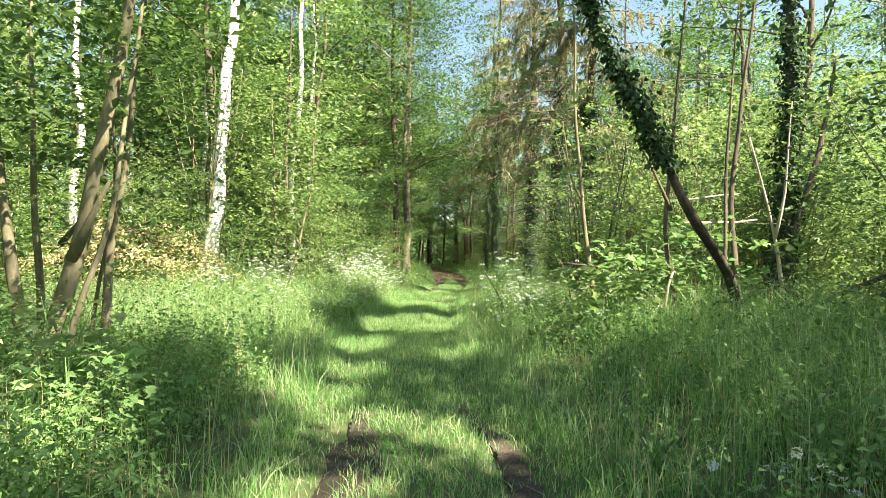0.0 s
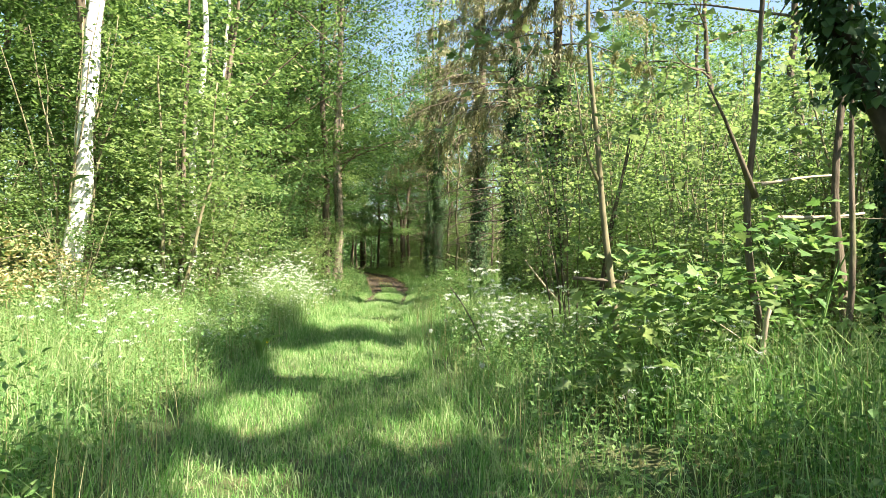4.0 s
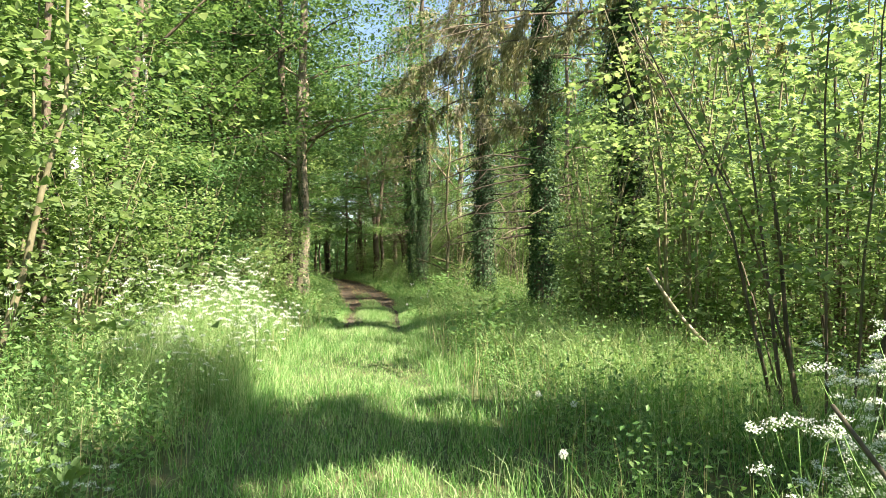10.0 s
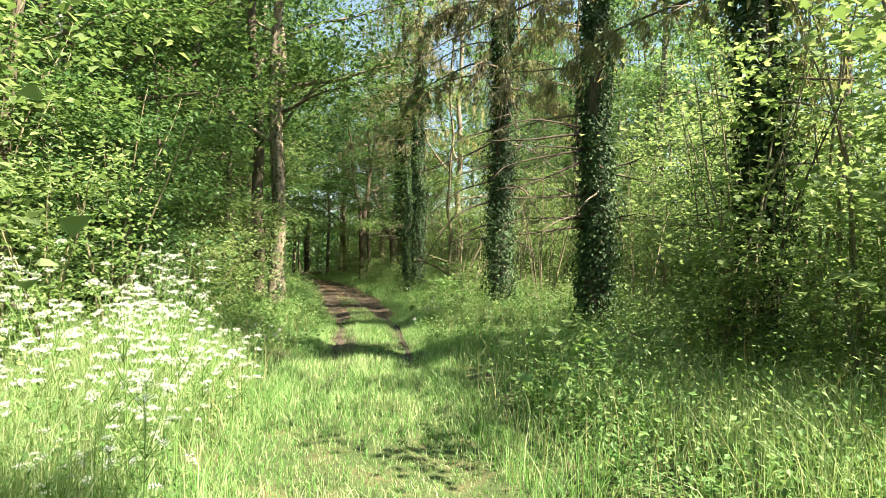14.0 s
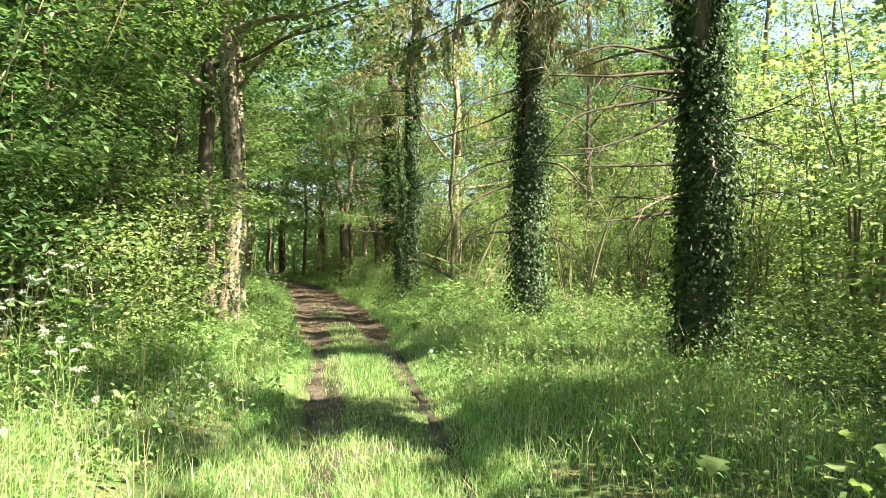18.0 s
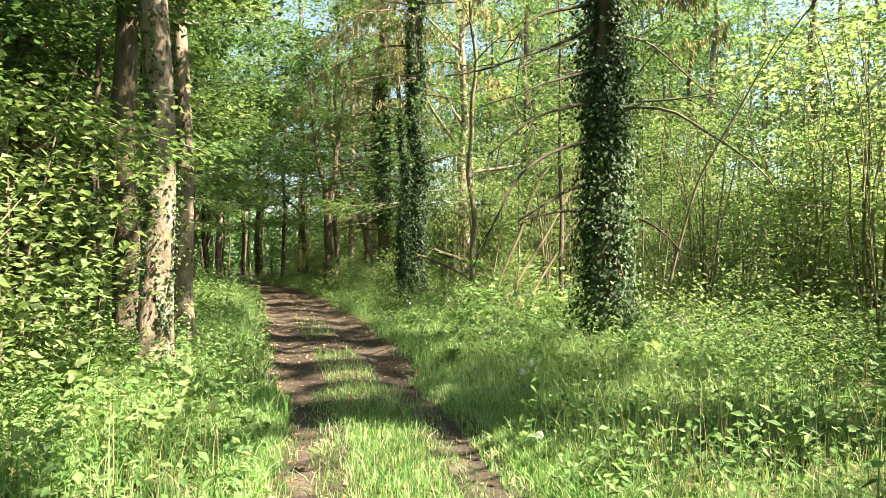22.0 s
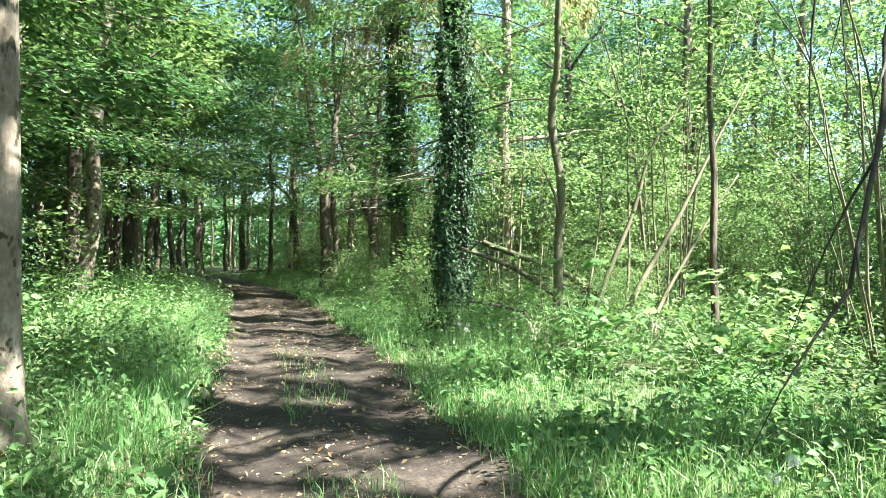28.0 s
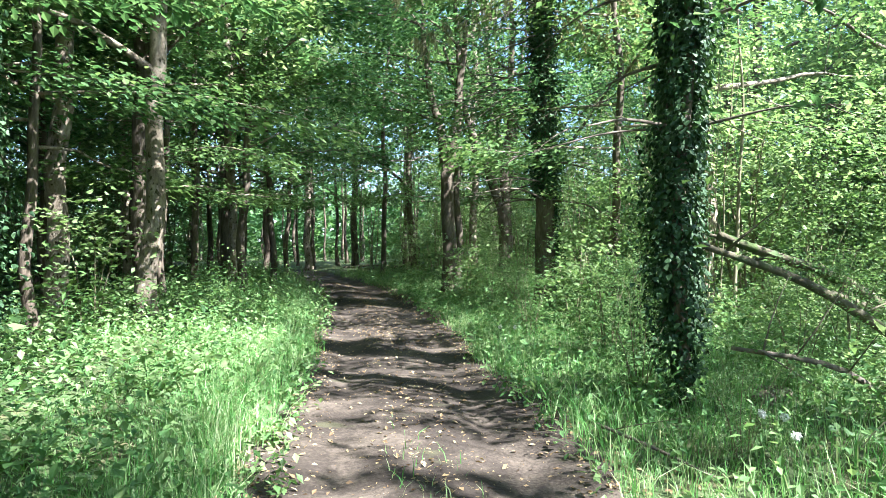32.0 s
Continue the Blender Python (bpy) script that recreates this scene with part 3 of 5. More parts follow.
    keep = ~in_gap(at + np.array(t.location))
    at, way = at[keep], way[keep]
    v = leaf_set(at, rng.uniform(0.07, 0.19, len(at)), rng, 0.35, 0.26, 0.1, 0.8, False, way)
    put("needles", np_mesh("needles", *v, M["needle"]), t, "drooping grey-green needles")
    return t


def shrub(name, x, y, tall, radius, seed, leaf, label, leaf_size=0.1, count=2400, stems=6, material="bark_young", lobed=False, group="", low=0.12, category="shrub"):
    """Several thin stems from one base, with leaf sprays from near the ground to the top."""
    rng = np.random.default_rng(seed)
    t = thing(name, x, y, label, category, group)
    tips = []
    for k in range(stems):
        a = k * 2.4 + rng.normal(0, 0.3)
        out = radius * rng.uniform(0.25, 0.85)
        h = tall * rng.uniform(0.7, 1.0)
        r0 = 0.012 + 0.0036 * tall * rng.uniform(0.6, 1.2)
        b = rng.uniform(0.02, 0.18)
        p = line([(math.cos(a) * b, math.sin(a) * b, -0.1), (math.cos(a) * out * 0.35, math.sin(a) * out * 0.35, h * 0.5), (math.cos(a) * out, math.sin(a) * out, h)], 0.3, 0.05, seed * 3 + k)
        put("stem", np_mesh("stem", *tube(p, r0 * (1 - 0.8 * np.linspace(0, 1, len(p))), 7, 0.1, k), M[material], True), t)
        for j in range(int(len(p) * low), len(p)):
            tips.append(p[j])
    tips = np.array(tips)
    n = count // 12
    pick = tips[rng.integers(0, len(tips), n)]
    a = rng.uniform(0, 2 * np.pi, n)
    o = radius * 0.6 * np.sqrt(rng.random(n))
    centres = pick + np.stack([np.cos(a) * o, np.sin(a) * o, rng.normal(0, 0.2, n)], 1)
    centres[:, 2] = np.maximum(centres[:, 2], 0.1)
    if tall > 2.5:
        centres = centres[~hollow(centres, 3.4, seed)]
        centres = np.concatenate([centres, centres[::3] + rng.normal(0, 0.09, centres[::3].shape)])
        n = len(centres)
    at = clusters(centres, rng.uniform(0.14, 0.36, n), 12, rng, 0.16)
    put("foliage", np_mesh("foliage", *leaf_set(at, leaf_size * rng.uniform(0.6, 1.3, len(at)), rng, 0.33, 0.62, 0.18, 0.15, lobed), M[leaf]), t)
    return t


def at_pose(x, y, turn=0.0, size=1.0, high=None):
    return Matrix.Translation((x, y, float(height(x, y)) - 0.05)) @ Matrix.Rotation(turn, 4, "Z") @ Matrix.Diagonal((size, size, high or size, 1))


def stemmed(name, stems, label, category, seed, material="bark_young", leaf=None, leaf_size=0.1, count=0, low=0.35, spread=0.5, ivy=None, group="", lobed=False, sides=9, ivy_from=0.0):
    """A tree or shrub whose stems follow given lines: (list of places, thickness at the foot)."""
    rng = np.random.default_rng(seed)
    x, y = stems[0][0][0][0], stems[0][0][0][1]
    t = thing(name, x, y, label, category, group)
    base = np.array(t.location)
    tips = []
    for k, (pts, r0) in enumerate(stems):
        p = line(np.asarray(pts, float) - base, 0.3, 0.03, seed + k)
        r = r0 * (1 - 0.72 * np.linspace(0, 1, len(p)))
        r = r * (1 + 0.3 * np.exp(-np.linalg.norm(p - p[0], axis=1) / 0.2))
        put("stem" if len(stems) > 1 else "trunk", np_mesh("stem", *tube(p, r, sides, 0.14, seed + k), M[material], True), t)
        tips += list(p[int(low * len(p)):])
        if ivy and k == 0:
            ivy_coat(t, p, r, ivy, seed, 1100, 0.06, 0.0, ivy_from)
    if count:
        tips = np.array(tips)
        n = count // 12
        c = tips[rng.integers(0, len(tips), n)] + rng.normal(0, spread, (n, 3)) * np.array([1, 1, 0.6])
        at = clusters(c, rng.uniform(0.14, 0.36, n), 12, rng, 0.16)
        at = at[~in_gap(at + base)]
        put("foliage", np_mesh("foliage", *leaf_set(at, leaf_size * rng.uniform(0.6, 1.3, len(at)), rng, 0.33, 0.62, 0.18, 0.15, lobed), M[leaf]), t)
    return t


build_ground()
build_track()

# ---- the trees beside the track ----
broadleaf("beech_tree", -0.88, 33.6, (0.1, 0.1), 19, 0.19, 0, M["bark_grey"], M["leaf_mid"], "tall grey-brown mottled beech trunk with ivy shoots", 11, 0.155, 15000, 0.24, 4.6, 0.5, 11, "beeches beside the track", 5.0, 560)
broadleaf("beech_tree", -1.3, 34.7, (-0.7, 0.5), 19, 0.18, 0, M["bark_brown"], M["leaf_mid"], "tall dark brown beech trunk close behind another", 12, 0.155, 12500, 0.26, 4.4, 0.4, 10, "beeches beside the track")
broadleaf("beech_tree", -0.78, 36.1, (-0.2, 0.6), 18, 0.16, 0, M["bark_grey"], M["leaf_cool"], "slender beech with flaking mottled bark", 13, 0.155, 14000, 0.24, 4.8, 0.4, 10, "beeches beside the track")
broadleaf("beech_tree", -2.8, 42.8, (-0.3, 0.4), 18, 0.15, 0, M["bark_brown"], M["leaf_cool"], "dark slim beech with ivy round its trunk", 14, 0.135, 8000, 0.18, 4.0, 0.4, 10, "beeches beside the track", 6.0, 700)
conifer(5.5, 23.8, 20, 0.2, 6.5, 21, "tall spruce, trunk dark with ivy, dead lower branches", 4.6, 4.0, 14, 34, 0.0, 460, 0.5, 1.0, 0.09, 0.3, 5)
conifer(5.45, 28.4, 21, 0.27, 8.5, 22, "tall spruce, trunk thickly wrapped in dark ivy", 6.6, 4.4, 10, 30, 0.0, 460, 0.2, 1.1, 0.09, 0.3, 9, [
    [(5.3, 28.4, 4.06), (3.96, 28.2, 3.82), (3.05, 28.0, 3.7)], [(5.3, 28.4, 3.74), (4.52, 28.2, 3.75), (3.99, 28.0, 3.71)], [(5.3, 28.4, 3.74), (4.24, 28.2, 3.54), (3.37, 28.0, 3.25), (3.13, 27.8, 2.99)], [(5.3, 28.4, 4.16), (3.96, 28.2, 4.22), (3.24, 28.0, 3.93)], [(5.3, 28.4, 2.82), (4.17, 28.2, 2.76), (3.43, 28.0, 2.69)], [(5.3, 28.4, 2.2), (4.38, 28.2, 2.09), (3.7, 28.0, 2.0)], [(5.3, 28.4, 2.36), (4.38, 28.2, 2.35), (3.83, 28.0, 2.32)], [(5.5, 28.4, 3.4), (5.9, 28.2, 3.38), (6.4, 28.0, 3.6)], [(5.5, 28.4, 2.34), (5.9, 28.2, 2.38), (6.2, 28.0, 2.45)], [(5.3, 28.4, 3.57), (4.17, 28.2, 3.01), (3.5, 28.0, 2.82)]])
conifer(5.35, 34.1, 21, 0.26, 8.5, 23, "tall spruce, trunk thickly wrapped in dark ivy, long bare branches", 6.2, 3.8, 10, 28, 0.0, 460, 0.3, 1.15, 0.12, 0.75, 7, [
    [(5.25, 34.1, 4.93), (4.06, 33.85, 4.34), (3.29, 33.6, 3.98), (2.59, 33.35, 3.75)], [(5.25, 34.1, 4.26), (4.19, 33.85, 3.94), (3.64, 33.6, 3.61)], [(5.25, 34.1, 3.8), (4.06, 33.85, 3.41), (3.28, 33.6, 2.82)], [(5.25, 34.1, 3.22), (4.31, 33.85, 2.96), (3.7, 33.6, 2.56), (3.36, 33.35, 2.15), (2.87, 33.1, 1.36)], [(5.2, 34.1, 2.54), (4.49, 33.85, 2.38), (3.69, 33.6, 1.92)], [(5.2, 34.1, 2.15), (4.3, 33.85, 2.09), (3.75, 33.6, 1.95)], [(5.25, 34.1, 5.28), (4.07, 33.85, 4.86), (3.47, 33.6, 4.1)], [(5.5, 34.1, 3.78), (6.56, 33.85, 3.83), (7.17, 33.6, 3.97)], [(5.5, 34.1, 2.13), (5.97, 33.85, 1.96), (6.42, 33.6, 1.38)]])
conifer(4.56, 42.8, 20, 0.2, 9.0, 24, "spruce with dense bulging ivy and twiggy bare branches", 6.6, 3.6, 14, 26, 0.0, 460, 0.5, 1.0, 0.075)
conifer(4.95, 49.6, 19, 0.23, 8.0, 25, "spruce with a bare foot, ivy above and bare branches", 6.2, 3.6, 44, 26, 2.4, 460, 0.75, 1.0, 0.09, 0.5)



def shading_tree(x, y, tall, r0, reach, low, way, seed, count=15000):
    """A broad tree added to shade the track with its high limbs; its crown is cut open over the sunlit places."""
    rng = np.random.default_rng(seed)
    t = thing("ash_tree", x, y, "tall broad tree added mostly out of view to shade the track", "tree", "broad trees beside the track")
    p, r, piece = trunk_piece([(0, 0, -0.15), (0.1, 0.1, tall * 0.4), (-0.2, 0.1, tall)], r0, r0 * 0.25, 14, 0.4, 0.08, seed)
    put("trunk", np_mesh("trunk", *piece, M["bark_brown"], True), t)
    ends = []
    for k in range(15):
        z = low + (tall - low - 0.5) * k / 15
        i = min(len(p) - 2, np.searchsorted(p[:, 2], z))
        a = way + (rng.uniform(-1.5, 1.5) if k % 4 else rng.uniform(-3, 3))
        q, _ = limb(t, p[i], (math.cos(a), math.sin(a), rng.uniform(0.05, 0.5)), reach * rng.uniform(0.6, 1.1), r[i] * 0.45, seed * 23 + k, M["bark_brown"], "limb", 0.05, 7)
        ends += list(q[len(q) // 4:])
    ends = np.array(ends)
    n = count // 14
    c = ends[rng.integers(0, len(ends), n)] + rng.normal(0, 1, (n, 3)) * np.array([0.9, 0.9, 0.5])
    c[:, 2] = np.maximum(c[:, 2], low - 0.8)
    at = clusters(c, rng.uniform(0.25, 0.5, n), 14, rng, 0.35)
    at = at[~in_gap(at + np.array(t.location))]
    put("crown", np_mesh("crown", *leaf_set(at, rng.uniform(0.11, 0.24, len(at)), rng, 0.4, 0.66), M["leaf_mid"]), t)


# added trees, trunks mostly out of view, that only shape the shade on the track
for k, (x, y, tall, reach, low, way) in enumerate([(8.4, -1.5, 15, 5.6, 7.4, 2.6), (9.8, 3.6, 16, 6.0, 7.6, 2.6), (9.6, 9.4, 15, 5.6, 7.8, 2.8), (13.5, 24.5, 16, 7.0, 8.4, 2.5), (15.0, 32.0, 16, 7.0, 8.4, 2.6)]):
    shading_tree(x, y, tall, 0.2, reach, low, way, 610 + k, 15000 if y < 12 else 9000)

broadleaf("beech_tree", -3.35, 36.0, (0.3, 0.2), 18, 0.17, 0, M["bark_brown"], M["leaf_mid"], "dark beech trunk behind sunlit young trees", 15, 0.15, 5000, 0.5, 3.4, 0.4, 8, "beeches beside the track")

# beeches that arch over the track farther on
for k, (x, y, r, tall, lean) in enumerate([(-4.6, 48.5, 0.2, 18, (1.0, 0.3)), (-6.0, 70, 0.22, 19, (0.4, -0.5)), (-4.2, 72, 0.2, 19, (0.5, -0.3)), (-1.8, 70.5, 0.2, 18, (-0.4, 0.4)), (0.6, 73, 0.22, 19, (0.2, 0.2)), (3.3, 66, 0.2, 18, (-0.2, 0.3)), (5.9, 64, 0.2, 18, (0.3, 0.1)), (-7.5, 55, 0.2, 18, (1.5, 0.2)), (-8.6, 63, 0.2, 18, (1.0, 0.2)), (-6.5, 38.5, 0.19, 18, (0.6, 0.2)), (-5.2, 31.0, 0.18, 17, (0.6, 0.3)), (-4.4, 26.5, 0.12, 12, (0.8, 0.5)), (-5.5, 43.5, 0.18, 17, (0.8, 0.4)), (-3.6, 58.5, 0.2, 18, (0.9, 0.2)), (7.8, 58, 0.2, 18, (-0.8, 0.2)), (8.2, 70, 0.2, 18, (-0.8, 0.2)), (-11.5, 72, 0.22, 18, (0.8, 0.2)), (-14.5, 66, 0.22, 18, (0.8, 0.2)), (7.5, 47.5, 0.2, 19, (0.2, 0.2)), (12.8, 54, 0.2, 20, (0.2, 0.2)), (14.5, 49, 0.2, 19, (0.2, 0.2)), (-2.7, 47.5, 0.17, 19, (1.6, 0.2))]):
    broadleaf("beech_tree", x, y, lean, tall * 1.1, r, 0, M["bark_brown" if k % 3 else "bark_grey"], M["leaf_cool" if k % 3 == 1 else "leaf_mid"], "beech with spreading boughs of fresh leaf over the track", 160 + k, 0.15, 10000, 0.18, 5.2, 0.4, 14, "beeches over the track")

def layered_beech(x, y, tall, reach, boughs, per, leaf, seed):
    """An understorey beech: near-level boughs that carry flat sprays of leaves in layers."""
    rng = np.random.default_rng(seed)
    t = thing("young_beech", x, y, "young beech with level layered sprays of fresh leaves", "tree", "young beeches")
    p, r, piece = trunk_piece([(0, 0, -0.15), (0.1, 0, tall * 0.5), (0.2, 0.1, tall)], 0.1, 0.03, 10, 0.3, 0.06, seed)
    put("trunk", np_mesh("trunk", *piece, M["bark_brown"], True), t)
    at, way = [], []
    for k in range(boughs):
        f = 0.27 + 0.71 * k / boughs
        i = min(len(p) - 2, int(f * len(p)))
        a = k * 2.4 + rng.normal(0, 0.25)
        long = reach * (1.15 - 0.5 * f) * rng.uniform(0.75, 1.1)
        q, _ = limb(t, p[i], (math.cos(a), math.sin(a), rng.uniform(0.0, 0.35)), long, 0.028, seed * 17 + k, M["bark_grey"], "bough", 0.12, 5)
        s = 0.12 + 0.88 * rng.random(per) ** 0.8
        j = s * (len(q) - 1)
        lo = j.astype(int).clip(0, len(q) - 2)
        base = q[lo] + (q[lo + 1] - q[lo]) * (j - lo)[:, None]
        half = 0.16 * long * np.sin(np.pi * np.minimum(1, s * 0.85 + 0.12)) + 0.12
        o = rng.uniform(-1, 1, per) * half * 1.6
        at.append(base + np.stack([-np.sin(a) * o, np.cos(a) * o, -0.1 * np.abs(o) - 0.05 + rng.normal(0, 0.14, per)], 1))
        way.append(a + np.sign(o) * rng.uniform(0.3, 1.2, per))
    at, way = np.concatenate(at), np.concatenate(way)
    put("crown", np_mesh("crown", *leaf_set(at, rng.uniform(0.09, 0.165, len(at)), rng, 0.26, 0.62, 0.15, 0.15, False, way), M[leaf]), t)
    return t


layered = [layered_beech(-70, 30, 12.5, 5.2, 17, 860, "leaf_cool", 411), layered_beech(-70, 45, 10.0, 4.6, 15, 800, "leaf_mid", 412)]
turn = np.random.default_rng(44)
for k, (x, y, s) in enumerate([(-4.2, 40.4, 1.0), (-3.9, 46.2, 1.05), (-5.8, 50.8, 1.1), (-3.4, 53.6, 1.0), (-7.2, 46.0, 1.1), (-4.6, 60.5, 1.15), (-8.5, 57.0, 1.1), (-6.5, 66.0, 1.1), (-4.9, 28.4, 0.85), (-6.3, 33.2, 1.0), (-7.2, 24.6, 0.9), (-4.3, 36.4, 0.95), (-9.5, 38.5, 1.1), (-8.8, 29.0, 1.0), (-9.8, 50.5, 1.1), (3.2, 69.0, 1.25), (3.9, 55.4, 1.2), (1.9, 63.5, 1.25), (-1.9, 57.4, 1.2), (5.9, 47.8, 1.05), (-2.2, 64.5, 1.25), (-4.0, 63.5, 1.15), (-8.2, 72.0, 1.3), (-2.4, 38.4, 0.85), (-2.0, 53.0, 1.25), (-3.3, 31.6, 0.75), (-6.2, 77.0, 1.3), (-10.5, 68.0, 1.2), (-5.6, 45.4, 1.1), (-12.0, 60.0, 1.2), (-12.5, 46.0, 1.1), (-3.2, 50.2, 0.9), ]):
    copy_thing(layered[(k + (x < -4 and y < 37)) % 2], at_pose(x, y, turn.uniform(0, 6.28), s))
for ob in layered:
    for o in ob.children_recursive:
        bpy.data.objects.remove(o)
    bpy.data.objects.remove(ob)

# ---- tall trees all round ----
rng = np.random.default_rng(5)
kinds = []
for k, (leaf, bark, size) in enumerate([("leaf_mid", "bark_brown", 0.27), ("leaf_cool", "bark_grey", 0.25), ("leaf_bright", "bark_brown", 0.26), ("leaf_mid", "bark_grey", 0.24), ("leaf_cool", "bark_brown", 0.28)]):
    t = broadleaf("forest_tree", -60 - 8 * k, -30, (0.5 - 0.3 * k, 0.4 * k - 0.6), 20 + k, 0.15 + 0.02 * (k % 3), 0, M[bark], M[leaf], ["tall brown-stemmed woodland tree in fresh green leaf", "tall grey-stemmed woodland tree in fresh green leaf", "light green young woodland tree", "slim grey woodland tree with a high crown", "slim dark woodland tree with spreading boughs"][k], 40 + k, size * 0.82, 8200, [0.14, 0.3, 0.12, 0.36, 0.22][k], 3.4, 0.3, 6, "woodland trees")
    kinds.append(t)
spots = []
tries = 0
while len(spots) < 148 and tries < 20000:
    tries += 1
    x, y = rng.uniform(-30, 38), rng.uniform(0, 100)
    off = x - float(middle(y))
    clear = 6.0 if y < 30 else 4.6 if y < 55 else 3.2
    if abs(off) < clear or (off > 0 and off < 7.5 and y < 52):
        continue
    if off > 0 and y < 46 and (off < 27 or rng.random() < 0.5):
        continue
    if off > 0 and ((29 <= y < 50 and (off < 19 or (off < 26 and rng.random() < 0.6))) or (50 <= y < 90 and off < 17)):
        continue
    if (y > 77 and -26 < x < 22) or (y > 57 and -15 < x < 13):
        continue
    if off < 0 and 6 < y < 23 and off > -10:
        continue
    if any((x - a) ** 2 + (y - b) ** 2 < (2.6 if y > 55 else 3.6) ** 2 for a, b in spots):
        continue
    spots.append((x, y))
for k, (x, y) in enumerate(spots):
    copy_thing(kinds[int(rng.integers(0, 5))], at_pose(x, y, rng.uniform(0, 6.28), rng.uniform(0.8, 1.15)))
slender = broadleaf("slender_tree", -60, -60, (0.3, 0.2), 17, 0.1, 0, M["bark_brown"], M["leaf_bright"], "slender dark trunk with a high thin crown", 77, 0.22, 1500, 0.5, 2.2, 0.3, 6, "slender trees at the wood's end")
stand = np.random.default_rng(78)
for k in range(46):
    y = stand.uniform(62, 90)
    x = float(np.interp(y, [62, 90], [2.0, -3.0])) + stand.uniform(-13, 9)
    if abs(x - float(middle(y))) > 1.9:
        copy_thing(slender, at_pose(x, y, stand.uniform(0, 6.28), stand.uniform(0.6, 1.15)))
kinds.append(slender)

# ---- shrubs and saplings ----
bushes = [
    shrub("maple_shrub", -70, -20, 4.2, 1.7, 61, "leaf_bright", "young sycamore shrub with bright lobed leaves", 0.088, 5200, 6, "bark_young", True, "sycamore shrubs"),
    shrub("hazel_shrub", -70, -12, 5.5, 1.8, 62, "leaf_mid", "bushy hazel with many thin stems", 0.08, 6200, 9, "bark_young", False, "hazel shrubs"),
    shrub("beech_sapling", -70, -4, 6.5, 1.6, 63, "leaf_cool", "slender beech sapling in layered light leaf", 0.085, 5400, 4, "bark_young", False, "beech saplings"),
    shrub("elder_shrub", -70, 4, 3.0, 1.5, 64, "leaf_mid", "dense low green shrub at the wood's edge", 0.07, 6000, 7, "bark_young", False, "edge shrubs"),
    shrub("maple_sapling", -70, 12, 7.0, 1.7, 65, "leaf_bright", "tall young sycamore in bright yellow-green leaf", 0.095, 5200, 4, "bark_young", True, "sycamore shrubs"),
    shrub("maple_sapling", -70, 20, 7.0, 2.0, 66, "leaf_bright", "thin tall young sycamore with open sprays of light leaves", 0.115, 2100, 5, "bark_young", 2, "sycamore shrubs", 0.2),
]
rng = np.random.default_rng(6)
n = 0
done = []
tries = 0
while n < 205 and tries < 9000:
    tries += 1
    y = rng.uniform(0, 75)
    sidew = rng.choice([-1, 1])
    near = (3.4 if y < 24 else 2.6) if sidew < 0 else (3.6 if y < 24 else 4.2)
    if y > 30 and sidew < 0:
        near = 2.6
    off = near + rng.random() ** 1.4 * 11
    x = float(middle(y)) + sidew * off
    if any((x - a) ** 2 + (y - b) ** 2 < 1.35 ** 2 for a, b in done):
        continue
    if y > 26 and off < 5.5 and rng.random() < 0.75:
        continue
    if sidew > 0 and 25 < y < 47 and (off < 6.8 or (off < 9.5 and rng.random() < 0.8)):
        continue
    if sidew < 0 and 36 < y < 62 and off < 7:
        continue
    if sidew < 0 and 5 < y < 18 and abs(x + 0.43 * (y - 1)) < 1.5:
        continue
    if sidew > 0 and 15.8 < y < 24 and off < 9.5:
        continue
    if sidew > 0 and 10.5 < y < 16 and off < 6.2:
        continue
    if sidew > 0 and 8 < y < 22 and off < 4.6:
        continue
    done.append((x, y))
    k = int(rng.choice([0, 1, 2, 3, 4], p=[0.2, 0.25, 0.2, 0.2, 0.15]))
    if sidew > 0 and rng.random() < 0.5:
        k = int(rng.choice([0, 4]))
    if off < near + 1.0 or (sidew > 0 and 6 < y < 23 and off < 10):
        k = int(rng.choice([0, 3]))
    size = rng.uniform(0.75, 1.2) * (0.75 if off < near + 1.2 else 1.0)
    copy_thing(bushes[k], at_pose(x, y, rng.uniform(0, 6.28), size))
    n += 1
for k, x, y, s in [(0, 6.6, 19.3, 0.6), (5, 7.0, 19.0, 0.8), (5, 8.6, 17.6, 0.9), (3, 5.0, 20.4, 0.6), (3, 4.6, 21.3, 0.55), (3, 4.3, 22.5, 0.5), (3, 3.7, 41.9, 0.36), (3, 4.1, 43.7, 0.45), (3, 3.6, 40.0, 0.26), (3, 5.1, 41.5, 0.4), (3, 4.5, 38.6, 0.28), (3, 5.7, 39.2, 0.36), (3, 6.2, 42.2, 0.5), (3, 5.0, 44.8, 0.5), (0, 6.7, 40.6, 0.4), (3, 3.6, 45.6, 0.4), (3, 3.9, 48.2, 0.45), (3, 4.0, 51.0, 0.5), (0, 4.4, 50.4, 0.3)]:
    copy_thing(bushes[k], at_pose(x, y, rng.uniform(0, 6.28), s))
wall = np.random.default_rng(62)
